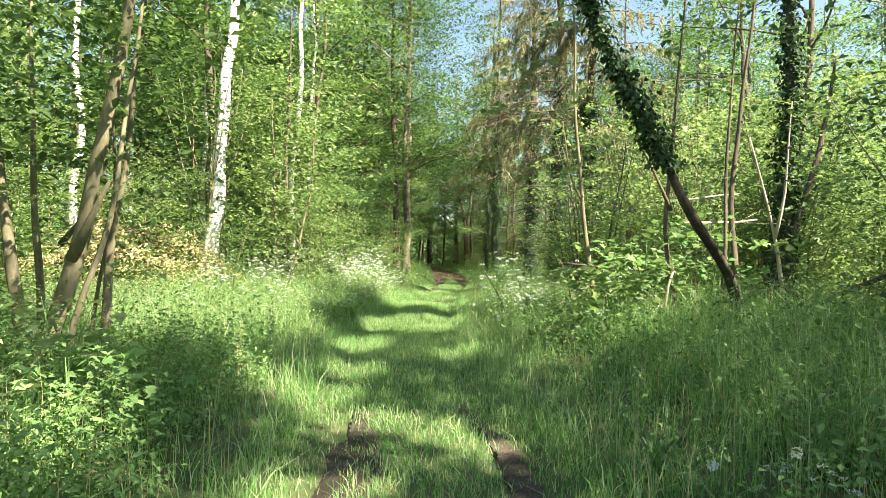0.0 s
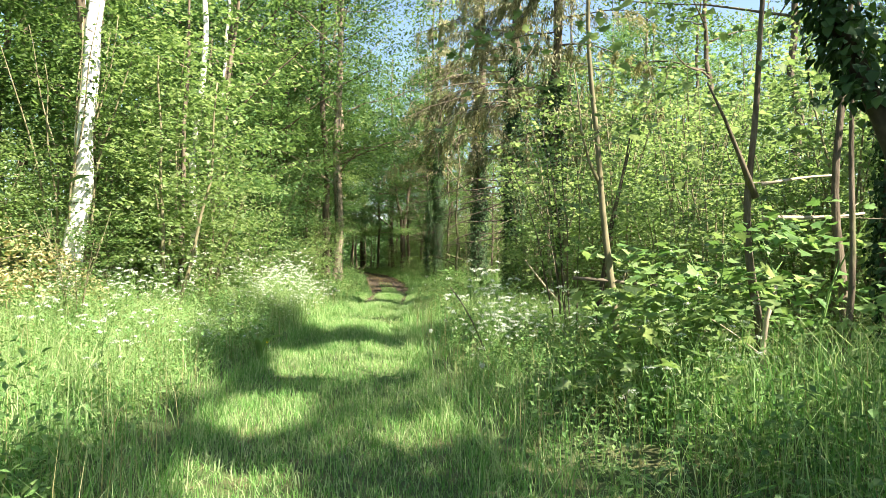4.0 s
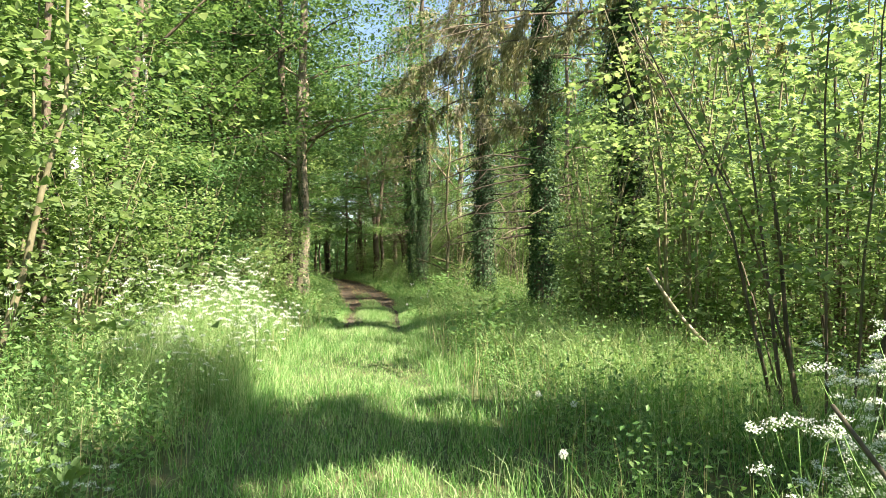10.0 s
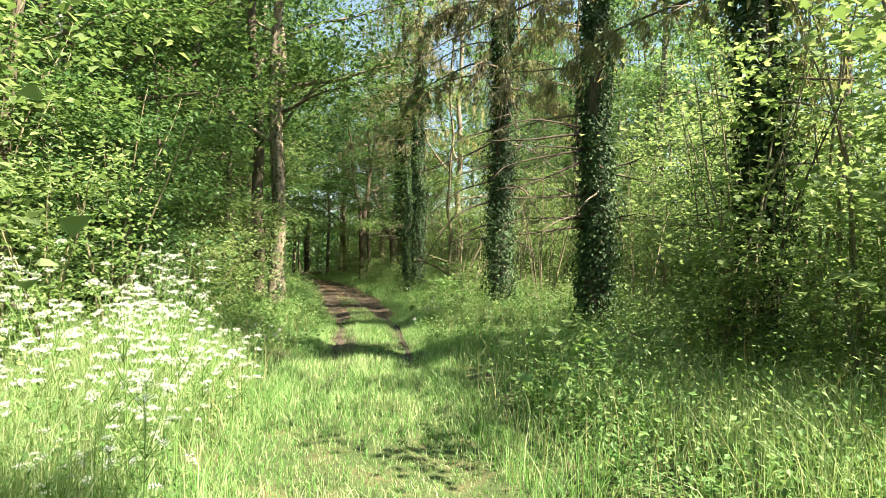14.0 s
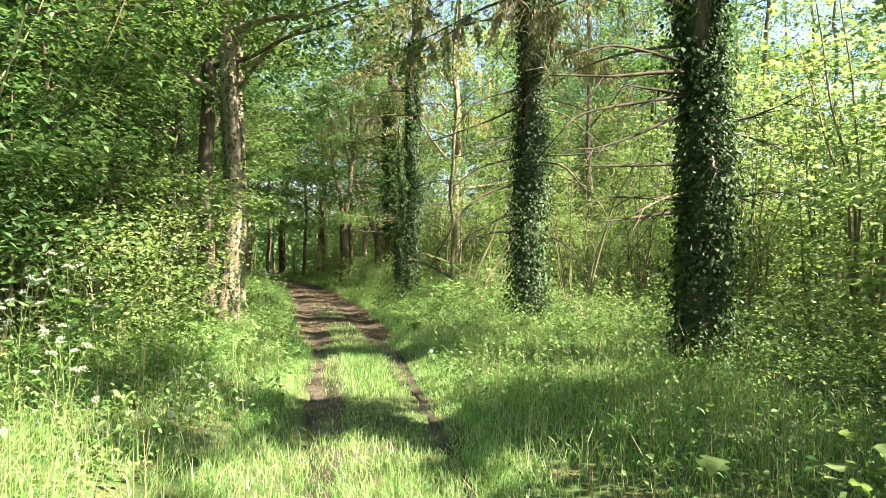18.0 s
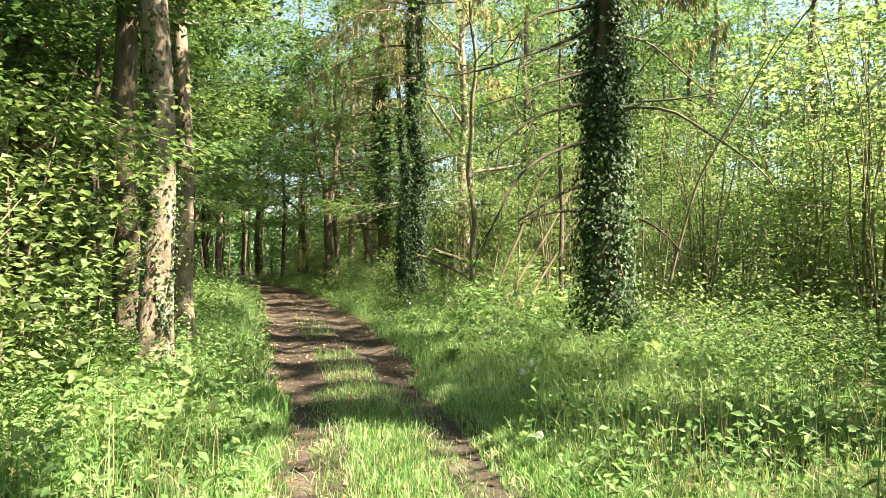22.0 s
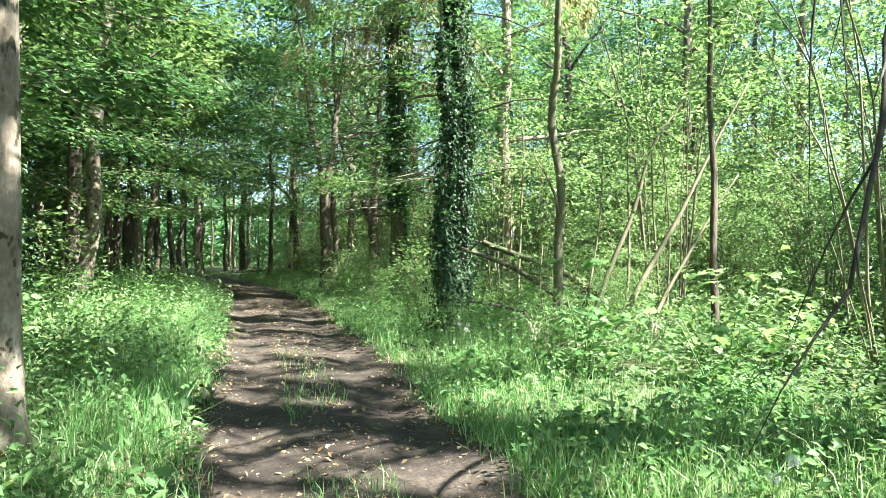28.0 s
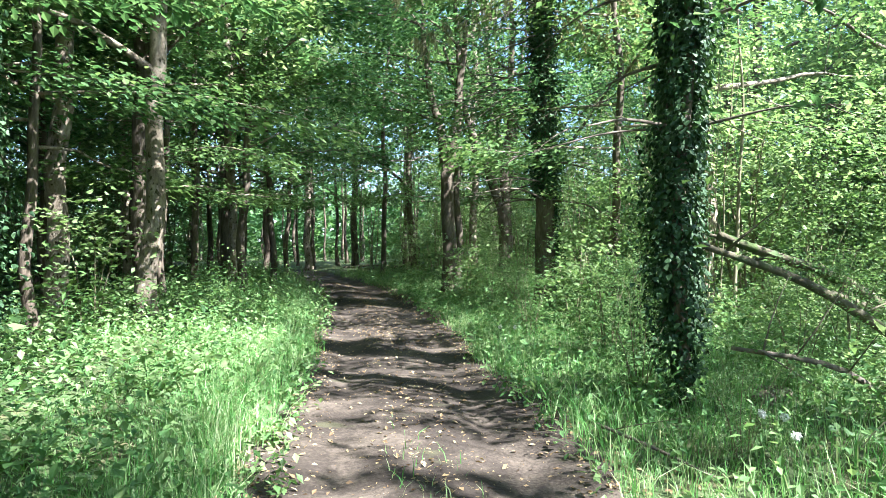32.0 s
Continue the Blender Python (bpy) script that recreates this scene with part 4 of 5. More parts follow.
for k, x, y, s in [(0, 4.7, 15.3, 0.65), (1, 6.8, 15.2, 0.75), (5, 4.6, 20.4, 0.9), (5, 6.0, 20.6, 1.05), (5, 6.6, 23.0, 1.0), (5, 8.0, 21.4, 1.15), (5, 7.6, 25.0, 1.1), (0, 6.4, 13.0, 0.7), (0, 4.35, 22.6, 0.55), (5, 4.5, 22.9, 0.7), (5, 9.4, 24.0, 1.2), (5, 8.8, 28.0, 1.1), (5, 10.5, 30.5, 1.2), (5, 6.6, 17.6, 0.8)]:
    copy_thing(bushes[k], at_pose(x, y, wall.uniform(0, 6.28), s))
for k in range(26):
    y = wall.uniform(24, 62)
    off = wall.uniform(10.5, 22)
    s = (0.85 + 0.05 * (off - 10.5)) * wall.uniform(0.9, 1.2)
    copy_thing(bushes[(5, 5, 4, 5)[k % 4] if y < 45 else 4], at_pose(float(middle(y)) + off, y, wall.uniform(0, 6.28), s * 1.15))
for ob in kinds + bushes:
    for o in ob.children_recursive:
        bpy.data.objects.remove(o)
    bpy.data.objects.remove(ob)


# ---- single trees and bushes near the first stretch ----
stemmed("hazel_bush", [([(-3.62, 8.5, 0.1), (-3.46, 8.5, 0.81), (-3.32, 8.5, 1.3), (-3.19, 8.5, 1.77), (-3.0, 8.5, 2.7), (-2.8, 8.5, 3.64), (-2.55, 8.55, 5.0), (-2.3, 8.6, 6.2)], 0.09), ([(-3.3, 8.5, 1.35), (-3.1, 8.4, 1.72), (-2.93, 8.35, 1.9), (-2.88, 8.35, 2.05)], 0.055), ([(-3.72, 8.5, 0.1), (-3.74, 8.5, 0.75), (-3.89, 8.5, 1.66), (-4.0, 8.5, 2.5), (-4.15, 8.5, 4.0)], 0.07), ([(-4.0, 9.2, 0.1), (-4.05, 9.2, 1.5), (-4.1, 9.2, 4.2)], 0.045), ([(-3.27, 8.3, 0.2), (-3.15, 8.35, 1.0), (-2.9, 8.4, 1.67), (-2.8, 8.45, 2.75), (-2.7, 8.5, 3.6), (-2.6, 8.5, 5.0)], 0.03), ([(-4.1, 8.3, 0.1), (-4.2, 8.2, 1.6), (-4.5, 8.1, 4.0)], 0.06), ([(-3.2, 8.9, 0.2), (-3.15, 9.0, 1.4), (-3.05, 9.0, 2.6), (-2.9, 9.0, 4.2)], 0.05), ([(-3.4, 9.0, 0.1), (-3.25, 9.1, 2.0), (-3.3, 9.2, 4.5)], 0.025), ([(-3.9, 9.4, 1.5), (-3.5, 9.2, 1.9), (-3.1, 9.1, 2.2)], 0.03)],
        "old hazel with leaning brown stems, one forked and lit by sun", "shrub", 301, "bark_young", "leaf_mid", 0.11, 4200, 0.5, 0.6)
stemmed("leaning_tree", [([(3.85, 10.0, 0.25), (3.72, 9.8, 0.7), (3.53, 9.55, 1.1), (3.2, 9.2, 1.4), (2.85, 9.0, 1.73), (2.63, 9.0, 2.1), (2.46, 9.0, 2.55), (2.23, 9.0, 3.0), (2.05, 9.0, 3.34), (1.8, 9.0, 3.93), (1.55, 9.1, 4.6), (1.3, 9.2, 5.4)], 0.066)], "dark leaning tree trunk, ivy on its upper half", "tree", 302, "snag_wood", "leaf_mid", 0.1, 900, 0.8, 0.7, 6.0, "", False, 9, 1.9)
stemmed("ivy_tree", [([(5.6, 12.1, 0), (5.55, 12.1, 1.6), (5.65, 12.2, 3.6), (5.7, 12.2, 6.5)], 0.14), ([(5.55, 12.1, 1.5), (5.9, 12.0, 2.6), (6.3, 12.0, 4.5)], 0.06)], "dark trunk bushy with ivy among the shrubs", "tree", 307, "bark_brown", "leaf_mid", 0.11, 1500, 0.4, 0.8, 5.5)
stemmed("dead_sapling", [([(5.1, 11.2, 0.2), (4.95, 11.2, 1.5), (4.72, 11.2, 2.3), (4.55, 11.2, 3.1)], 0.035), ([(4.9, 11.2, 1.7), (5.05, 11.1, 2.4), (5.1, 11.1, 3.6)], 0.022)], "pale barkless dead sapling with broken top", "tree", 308, "pale_wood")
stemmed("forked_sapling", [([(3.6, 11.4, 0), (3.5, 11.5, 2.0), (3.6, 11.5, 3.2), (3.8, 11.6, 5.5)], 0.045), ([(3.55, 11.5, 2.1), (3.2, 11.4, 2.7), (2.95, 11.3, 3.1)], 0.03), ([(3.95, 11.0, 0), (4.1, 11.0, 2.2), (4.3, 11.0, 5.0)], 0.035), ([(4.6, 11.6, 0), (4.5, 11.7, 2.5), (4.9, 11.8, 5.5)], 0.05), ([(5.6, 10.6, 0.1), (5.0, 10.5, 0.9), (4.4, 10.5, 1.2)], 0.06)], "dark thin stems standing close together", "tree", 303, "bark_brown", "leaf_bright", 0.11, 760, 0.35, 0.8, None, "", True)
stemmed("leaning_sapling", [([(2.85, 12.9, 0), (2.75, 12.9, 1.2), (2.6, 12.9, 2.4), (2.5, 13.0, 4.5), (2.4, 13.0, 6.0)], 0.05), ([(2.62, 12.9, 2.3), (2.35, 12.8, 2.6), (2.2, 12.8, 3.6)], 0.02)], "slim pale sapling with broad lobed leaves", "tree", 304, "bark_young", "leaf_bright", 0.13, 520, 0.45, 0.7, None, "", 2)
stemmed("pole_tree", [([(-4.4, 22.5, 0), (-4.35, 22.5, 1.0), (-4.3, 22.5, 3.0), (-4.2, 22.6, 9.0)], 0.075), ([(-4.37, 22.5, 1.1), (-4.1, 22.4, 1.5), (-4.0, 22.4, 1.7)], 0.03)], "brown-stemmed young tree, foot lit orange by sun", "tree", 305, "bark_brown", "leaf_bright", 0.15, 3600, 0.15, 1.3)
stemmed("maple_tree", [([(-3.6, 19.2, 0), (-3.3, 19.3, 1.6), (-3.0, 19.4, 3.0), (-2.9, 19.4, 5.0)], 0.04), ([(-3.7, 19.4, 0), (-4.0, 19.6, 2.5), (-4.1, 19.8, 5.5)], 0.05)], "sunlit young maple leaning out of the wood's edge", "tree", 306, "bark_young", "leaf_bright", 0.105, 4200, 0.12, 0.75, None, "", True)


def birch(x, y, lean, tall, r0, seed):
    broadleaf("birch_tree", x, y, lean, tall, r0, 0, M["bark_birch"], M["leaf_bright"], "tall white-barked birch with dark marks", seed, 0.13, 2600, 0.62, 2.2, 0.2, 7, "birches")


birch(-5.75, 19.6, (1.9, 0.2), 17, 0.2, 311)
birch(-4.5, 24.0, (0.8, 0.1), 17, 0.11, 312)
birch(-7.4, 24.2, (0.1, 0.3), 17, 0.13, 313)
birch(-9.1, 19.5, (-0.2, 0.2), 16, 0.13, 314)
birch(-4.9, 30.0, (0.2, 0.2), 17, 0.1, 315)


def hazel_clump(x, y, stems, reach, tall, seed, leaf="leaf_bright", count=1500):
    rng = np.random.default_rng(seed)
    lines = []
    for k in range(stems):
        a, o, h = rng.uniform(0, 6.28), reach * rng.uniform(0.2, 1.0), tall * rng.uniform(0.55, 1.0)
        b = rng.uniform(0.08, 0.5)
        lines.append(([(x + math.cos(a) * b, y + math.sin(a) * b, 0), (x + math.cos(a) * (b + o * 0.3), y + math.sin(a) * (b + o * 0.3), h * 0.5), (x + math.cos(a) * o * 1.2, y + math.sin(a) * o * 1.2, h)], 0.01 + 0.028 * rng.random() ** 2.5))
    stemmed("hazel_clump", lines, "coppiced hazel with many bare leaning stems", "shrub", seed, "bark_brown" if y < 30 else "bark_young", leaf, 0.1, count, 0.45, 0.5, None, "hazel clumps", False, 7)


hazel_clump(3.75, 16.9, 9, 1.6, 4.4, 328, "leaf_bright", 3800)
hazel_clump(4.7, 22.9, 9, 1.2, 4.4, 329, "leaf_bright", 900)
stemmed("hazel_stool", [([(5.45, 39.8, 0.0), (5.65, 39.8, 0.17), (6.0, 39.85, 1.12), (6.32, 39.9, 1.81), (6.74, 39.95, 3.01), (7.92, 40.0, 4.39)], 0.045), ([(5.6, 39.3, 0.0), (5.75, 39.3, 0.14), (6.04, 39.35, 0.83), (6.35, 39.4, 1.21), (6.8, 39.45, 1.79), (7.68, 39.5, 3.03), (8.35, 39.55, 4.07)], 0.05), ([(6.2, 39.4, 0.0), (6.53, 39.4, 0.41), (6.9, 39.45, 1.05), (7.41, 39.5, 1.79), (8.09, 39.55, 2.66)], 0.042), ([(5.8, 39.9, 0.0), (6.27, 39.9, 0.26), (6.41, 39.95, 1.22), (6.45, 40.0, 1.81), (6.47, 40.05, 3.56)], 0.03), ([(5.3, 40.1, 2.0), (5.45, 40.1, 2.08), (5.19, 40.1, 2.53), (4.9, 40.1, 2.9)], 0.028), ([(5.0, 39.7, 0.0), (4.86, 39.7, 0.46), (4.74, 39.7, 1.07), (4.84, 39.7, 1.56)], 0.016), ([(5.4, 40.0, 0.0), (5.64, 40.0, 0.11), (5.77, 40.05, 1.15), (6.03, 40.1, 2.35), (6.15, 40.15, 3.7)], 0.02), ([(6.6, 40.3, 0.0), (7.37, 40.3, -0.05), (7.45, 40.3, 1.53), (7.28, 40.3, 3.1), (6.94, 40.3, 4.07)], 0.022)], "old hazel stool with thick stems leaning apart", "shrub", 321, "bark_young", "leaf_bright", 0.095, 2400, 0.5, 0.6, None, "hazel clumps", False, 9)
hazel_clump(7.6, 36.6, 12, 2.4, 7.0, 322)
hazel_clump(8.6, 32.0, 10, 2.2, 6.0, 323)
hazel_clump(7.0, 46.5, 12, 2.0, 7.0, 324)
hazel_clump(8.4, 41.5, 12, 1.6, 7.5, 325)
hazel_clump(7.2, 20.5, 12, 2.0, 5.5, 327)
stemmed("young_tree", [([(6.9, 38.6, 0), (6.9, 38.7, 3), (7.0, 38.8, 8)], 0.055)], "upright dark young tree stem", "tree", 331, "bark_brown", "leaf_bright", 0.12, 1600, 0.45, 1.1)
broadleaf("young_tree", 5.25, 40.1, (0.2, 0.1), 13, 0.075, 0, M["bark_young"], M["leaf_bright"], "tall grey-green young tree rising through hazel", 333, 0.12, 6500, 0.42, 2.8, 0.3, 8)
stemmed("young_tree", [([(3.9, 41.3, 0), (3.75, 41.3, 1.5), (3.95, 41.4, 3.5), (3.8, 41.4, 6)], 0.06)], "thin crooked tree stem with ivy beside a spruce", "tree", 332, "bark_brown", "leaf_cool", 0.12, 900, 0.5, 0.8, 5.0)


def log(points, r0, label, seed, material="dead_wood", twigs=3, name="fallen_log"):
    """A fallen stem or branch with stubs."""
    rng = np.random.default_rng(seed)
    x, y = points[0][0], points[0][1]
    t = thing(name, x, y, label, "fallen branch")
    p = line(np.asarray(points, float) - np.array(t.location), 0.25, 0.03, seed)
    r = r0 * (1 - 0.45 * np.linspace(0, 1, len(p)))
    put("stem", np_mesh("stem", *tube(p, r, 10, 0.15, seed), M[material], True), t)
    for k in range(twigs):
        j = rng.integers(1, len(p) - 1)
        limb(t, p[j], rng.normal(0, 1, 3) + np.array([0, 0, 0.4]), rng.uniform(0.3, 1.0), r0 * 0.3, seed * 5 + k, M[material], "branch", 0.1, 5)
    return t


log([(8.6, 43.6, 0.2), (6.9, 43.0, 1.0), (5.9, 42.9, 1.38), (5.1, 42.9, 1.66)], 0.1, "broken mossy log propped up beside a spruce", 341, "mossy_wood", 6)
log([(8.2, 43.2, 0.1), (7.0, 42.7, 0.75), (5.9, 42.5, 1.05)], 0.07, "second broken log beneath the first", 342, "mossy_wood", 6)
log([(6.4, 41.0, 0.25), (5.2, 41.4, 1.15), (4.15, 41.5, 1.5)], 0.055, "thin fallen stem leaning against ivy", 343, "mossy_wood", 6)
log([(4.6, 19.5, 0.3), (3.9, 19.4, 0.9), (3.5, 19.3, 1.42)], 0.026, "pale barkless dead branch sticking up from the grass", 344, "pale_wood", 2, "dead_branch")
log([(1.62, 13.7, 0.05), (1.22, 13.8, 0.95), (1.02, 13.85, 1.18)], 0.011, "thin dead stick standing in the grass", 345, "dead_wood", 1, "dead_branch")
log([(4.3, 11.9, 0.1), (5.2, 10.4, 0.9), (6.0, 9.0, 1.7)], 0.05, "dark fallen branch slanting through leaves", 346, "bark_brown", 4, "dead_branch")
log([(2.3, 12.9, 1.3), (3.6, 12.9, 1.2), (5.2, 13.0, 1.35)], 0.022, "thin bare branch lying across stems", 347, "dead_wood", 3, "dead_branch")
log([(3.83, 11.8, 1.93), (4.4, 11.85, 1.97), (5.05, 11.9, 2.02)], 0.022, "pale bare branch caught level among stems", 350, "pale_wood", 2, "dead_branch")
log([(3.95, 12.0, 2.28), (4.35, 12.0, 2.36), (4.8, 12.0, 2.38)], 0.018, "second pale branch caught among stems", 352, "pale_wood", 2, "dead_branch")
log([(3.3, 11.0, 0.4), (3.2, 11.0, 0.8), (3.25, 11.0, 1.1), (3.4, 11.0, 1.3)], 0.028, "curved pale dead branch standing in the herbs", 353, "pale_wood", 1, "dead_branch")
log([(2.85, 40.9, 0.1), (3.05, 40.2, 0.1), (3.25, 39.7, 0.08)], 0.018, "dead stick lying at the edge of the track", 348, "dead_wood", 1, "stick")
log([(5.6, 41.0, 0.15), (4.9, 40.6, 0.5), (4.1, 41.0, 0.65)], 0.03, "grey bare branch in the undergrowth", 349, "dead_wood", 4, "dead_branch")
for k, (x, y) in enumerate([(3.2, 69.0), (2.2, 67.0), (4.0, 67.4), (1.2, 70.0), (3.4, 65.4)]):
    log([(x - 1.2, y, 0.15), (x, y + 0.3, 0.3), (x + 1.3, y - 0.2, 0.2)], 0.07, "cut branch on a low brushwood heap", 360 + k, "bark_brown", 5, "brushwood")


def stump(x, y, r, h, seed):
    t = thing("tree_stump", x, y, "low rotten brown tree stump in the herbs", "stump")
    p = np.array([(0, 0, -0.1), (0, 0, 0.05), (0, 0, h * 0.6), (0, 0, h), (0, 0, h - 0.03), (0, 0, h - 0.05)])
    put("stump", np_mesh("stump", *tube(p, np.array([r * 1.5, r * 1.2, r, r * 0.9, r * 0.6, 0.02]), 18, 0.25, seed), M["bark_brown"], True), t)


stump(4.6, 41.2, 0.16, 0.1, 351)


def brush_heap(x, y, r, h):
    """A heap of dry leaves and sticks."""
    rng = np.random.default_rng(88)
    t = thing("brush_heap", x, y, "pale heap of dry brushwood and dead leaves", "brush heap")
    n = 5000
    a, o = rng.uniform(0, 6.28, n), r * np.sqrt(rng.random(n))
    z = h * (1 - (o / r) ** 2) * (0.8 + 0.3 * np.sin(a * 3)) * rng.uniform(0.7, 1.05, n)
    put("dry_leaves", np_mesh("dry_leaves", *leaf_set(np.stack([np.cos(a) * o * 1.6, np.sin(a) * o, z], 1), rng.uniform(0.06, 0.15, n), rng, 0.5, 0.5), M["straw"]), t)
    for k in range(26):
        a, o = rng.uniform(0, 6.28), r * rng.random() * 0.8
        limb(t, (math.cos(a) * o * 1.5, math.sin(a) * o, h * (1 - (o / r) ** 2) * 0.8), (rng.normal(), rng.normal(), 0.15), rng.uniform(0.6, 1.6), 0.015, 700 + k, M["dead_wood"], "stick", 0.1, 5)


brush_heap(-7.4, 18.2, 1.9, 1.5)


def twig_tangle(x, y, high, count, label, seed, out=0.35):
    """Pale dead twigs that rise from one spot and bend over to the ground."""
    rng = np.random.default_rng(seed)
    t = thing("twig_tangle", x, y, label, "dead twigs")
    for k in range(count):
        a, h, o = rng.uniform(0, 6.28), high * rng.uniform(0.55, 1.0), out * rng.uniform(0.5, 1.3)
        b = rng.normal(0, 0.05, 2)
        p = line([(b[0], b[1], -0.03), (b[0] + math.cos(a) * o * 0.35, b[1] + math.sin(a) * o * 0.35, h), (b[0] + math.cos(a) * o, b[1] + math.sin(a) * o, h * 0.75), (b[0] + math.cos(a) * o * 1.25, b[1] + math.sin(a) * o * 1.25, h * rng.uniform(0.05, 0.35))], 0.1, 0.015, seed + k)
        put("twig", np_mesh("twig", *tube(p, 0.009 * rng.uniform(0.5, 1.3) * (1 - 0.6 * np.linspace(0, 1, len(p))), 5, 0.1, k), M["pale_wood"], True), t)


twig_tangle(5.75, 38.4, 0.62, 16, "pale dry twigs bent over into a loose arch", 801)
twig_tangle(4.5, 39.1, 0.5, 9, "tangle of bleached dead twigs in the herbs", 802, 0.5)
twig_tangle(4.9, 38.5, 0.3, 8, "low pale dead twigs at the foot of a hazel", 803, 0.5)
twig_tangle(6.3, 33.4, 0.55, 12, "sunlit pile of dry pale stalks beside a spruce", 804, 0.45)
shrub("beech_bush", -2.2, 30.2, 1.9, 1.35, 371, "leaf_bright", "low bright green beech bush beside the track", 0.08, 4600, 8, "bark_young", False, "", 0.1)
for k, (x, y, tall, rad) in enumerate([(-3.1, 27.3, 4.5, 1.9), (-3.3, 29.4, 5.0, 1.9), (-4.4, 24.4, 5.5, 2.0), (-3.6, 32.0, 5.0, 1.8), (-5.4, 28.4, 6.0, 2.1), (-4.6, 35.0, 5.5, 2.0)]):
    shrub("beech_sapling", x, y, tall, rad, 380 + k, "leaf_cool", "young beech with dense layered green sprays", 0.095, 5200, 6, "bark_young", False, "beech saplings", 0.34)
for k, (x, y) in enumerate([(-2.2, 37.4), (-3.0, 39.0), (-2.6, 45.0), (3.6, 52.0), (4.4, 46.0)]):
    shrub("maple_seedling", x, y, 1.3 + 0.2 * (k % 3), 0.7, 390 + k, "leaf_bright", "small bright-leaved seedling at the edge of the track", 0.085, 1300, 4, "bark_young", 2, "seedlings", 0.15)


for k, (x, y, tall, size) in enumerate([(3.5, 32.6, 0.4, 0.1), (4.2, 31.9, 0.5, 0.12), (3.6, 35.6, 0.4, 0.1), (-0.7, 30.2, 0.45, 0.11), (-1.2, 31.6, 0.6, 0.12), (-0.6, 38.6, 0.5, 0.1), (-1.4, 40.2, 0.7, 0.11), (-0.9, 42.0, 0.5, 0.1), (2.2, 22.5, 0.5, 0.13), (2.9, 23.0, 0.7, 0.13), (-2.1, 28.2, 0.5, 0.11), (2.7, 11.9, 1.1, 0.15), (3.3, 12.5, 1.3, 0.15), (3.0, 11.2, 0.9, 0.15), (3.35, 11.7, 1.6, 0.12), (2.45, 11.5, 0.9, 0.15), (4.0, 11.5, 1.6, 0.12), (4.0, 13.4, 1.6, 0.14), (-2.4, 6.9, 0.6, 0.1), (-2.9, 7.6, 0.8, 0.1), (4.3, 37.6, 0.9, 0.12), (5.6, 37.0, 1.0, 0.12), (5.0, 36.2, 0.7, 0.12)]):
    shrub("sycamore_seedling", x, y, tall, 0.35 + 0.25 * tall, 420 + k, "leaf_bright" if k % 2 else "herb", "sycamore seedling with broad lobed leaves", size, int(50 + 150 * tall), 3, "stalk", 2, "seedlings", 0.3, "seedling")




def forked_beech(x, y, fork, arms, r0, seed, leaf="leaf_cool"):
    """A beech whose trunk parts into arms: (sideways, ahead, height) of each arm's end."""
    rng = np.random.default_rng(seed)
    t = thing("forked_beech", x, y, "brown beech trunk that forks into rising arms", "tree", "forked beeches beside the track")
    p, r, piece = trunk_piece([(0, 0, -0.15), (0.05, 0, fork * 0.5), (0.0, 0.0, fork + 0.15)], r0, r0 * 0.9, 14, 0.5, 0.02, seed)
    put("trunk", np_mesh("trunk", *piece, M["bark_brown"], True), t)
    ends = []
    for k, (ax, ay, az) in enumerate(arms):
        q = line([(0, 0, fork - 0.2), (ax * 0.25, ay * 0.25, fork + (az - fork) * 0.2), (ax * 0.6, ay * 0.6, fork + (az - fork) * 0.55), (ax, ay, az)], 0.4, 0.05, seed + k)
        put("arm", np_mesh("arm", *tube(q, r0 * 0.72 * (1 - 0.75 * np.linspace(0, 1, len(q))), 10, 0.1, seed + k), M["bark_brown"], True), t)
        for m in range(6):
            j = int(len(q) * rng.uniform(0.25, 0.95))
            a = rng.uniform(0, 6.28)
            b, _ = limb(t, q[j], (math.cos(a), math.sin(a), rng.uniform(0.0, 0.5)), rng.uniform(2.0, 4.0), 0.04, seed * 41 + k * 7 + m, M["bark_brown"], "limb", 0.1, 6)
            ends += list(b[2:])
    ends = np.array(ends)
    c = ends[rng.integers(0, len(ends), 420)] + rng.normal(0, 1, (420, 3)) * np.array([0.7, 0.7, 0.25])
    at = clusters(c, rng.uniform(0.25, 0.5, 420), 14, rng, 0.25)
    at = at[~in_gap(at + np.array(t.location))]
    put("crown", np_mesh("crown", *leaf_set(at, rng.uniform(0.09, 0.17, len(at)), rng, 0.35, 0.62), M[leaf]), t)


forked_beech(3.35, 53.5, 3.3, [(-0.9, 0.2, 9.5), (1.0, 0.3, 10.0)], 0.19, 701)
forked_beech(5.5, 56.0, 2.4, [(-1.9, -0.2, 7.5), (0.5, 0.2, 11.0)], 0.22, 702, "leaf_mid")
forked_beech(6.6, 60.5, 3.6, [(-0.8, 0.4, 11.0), (0.9, -0.2, 10.5)], 0.19, 703)

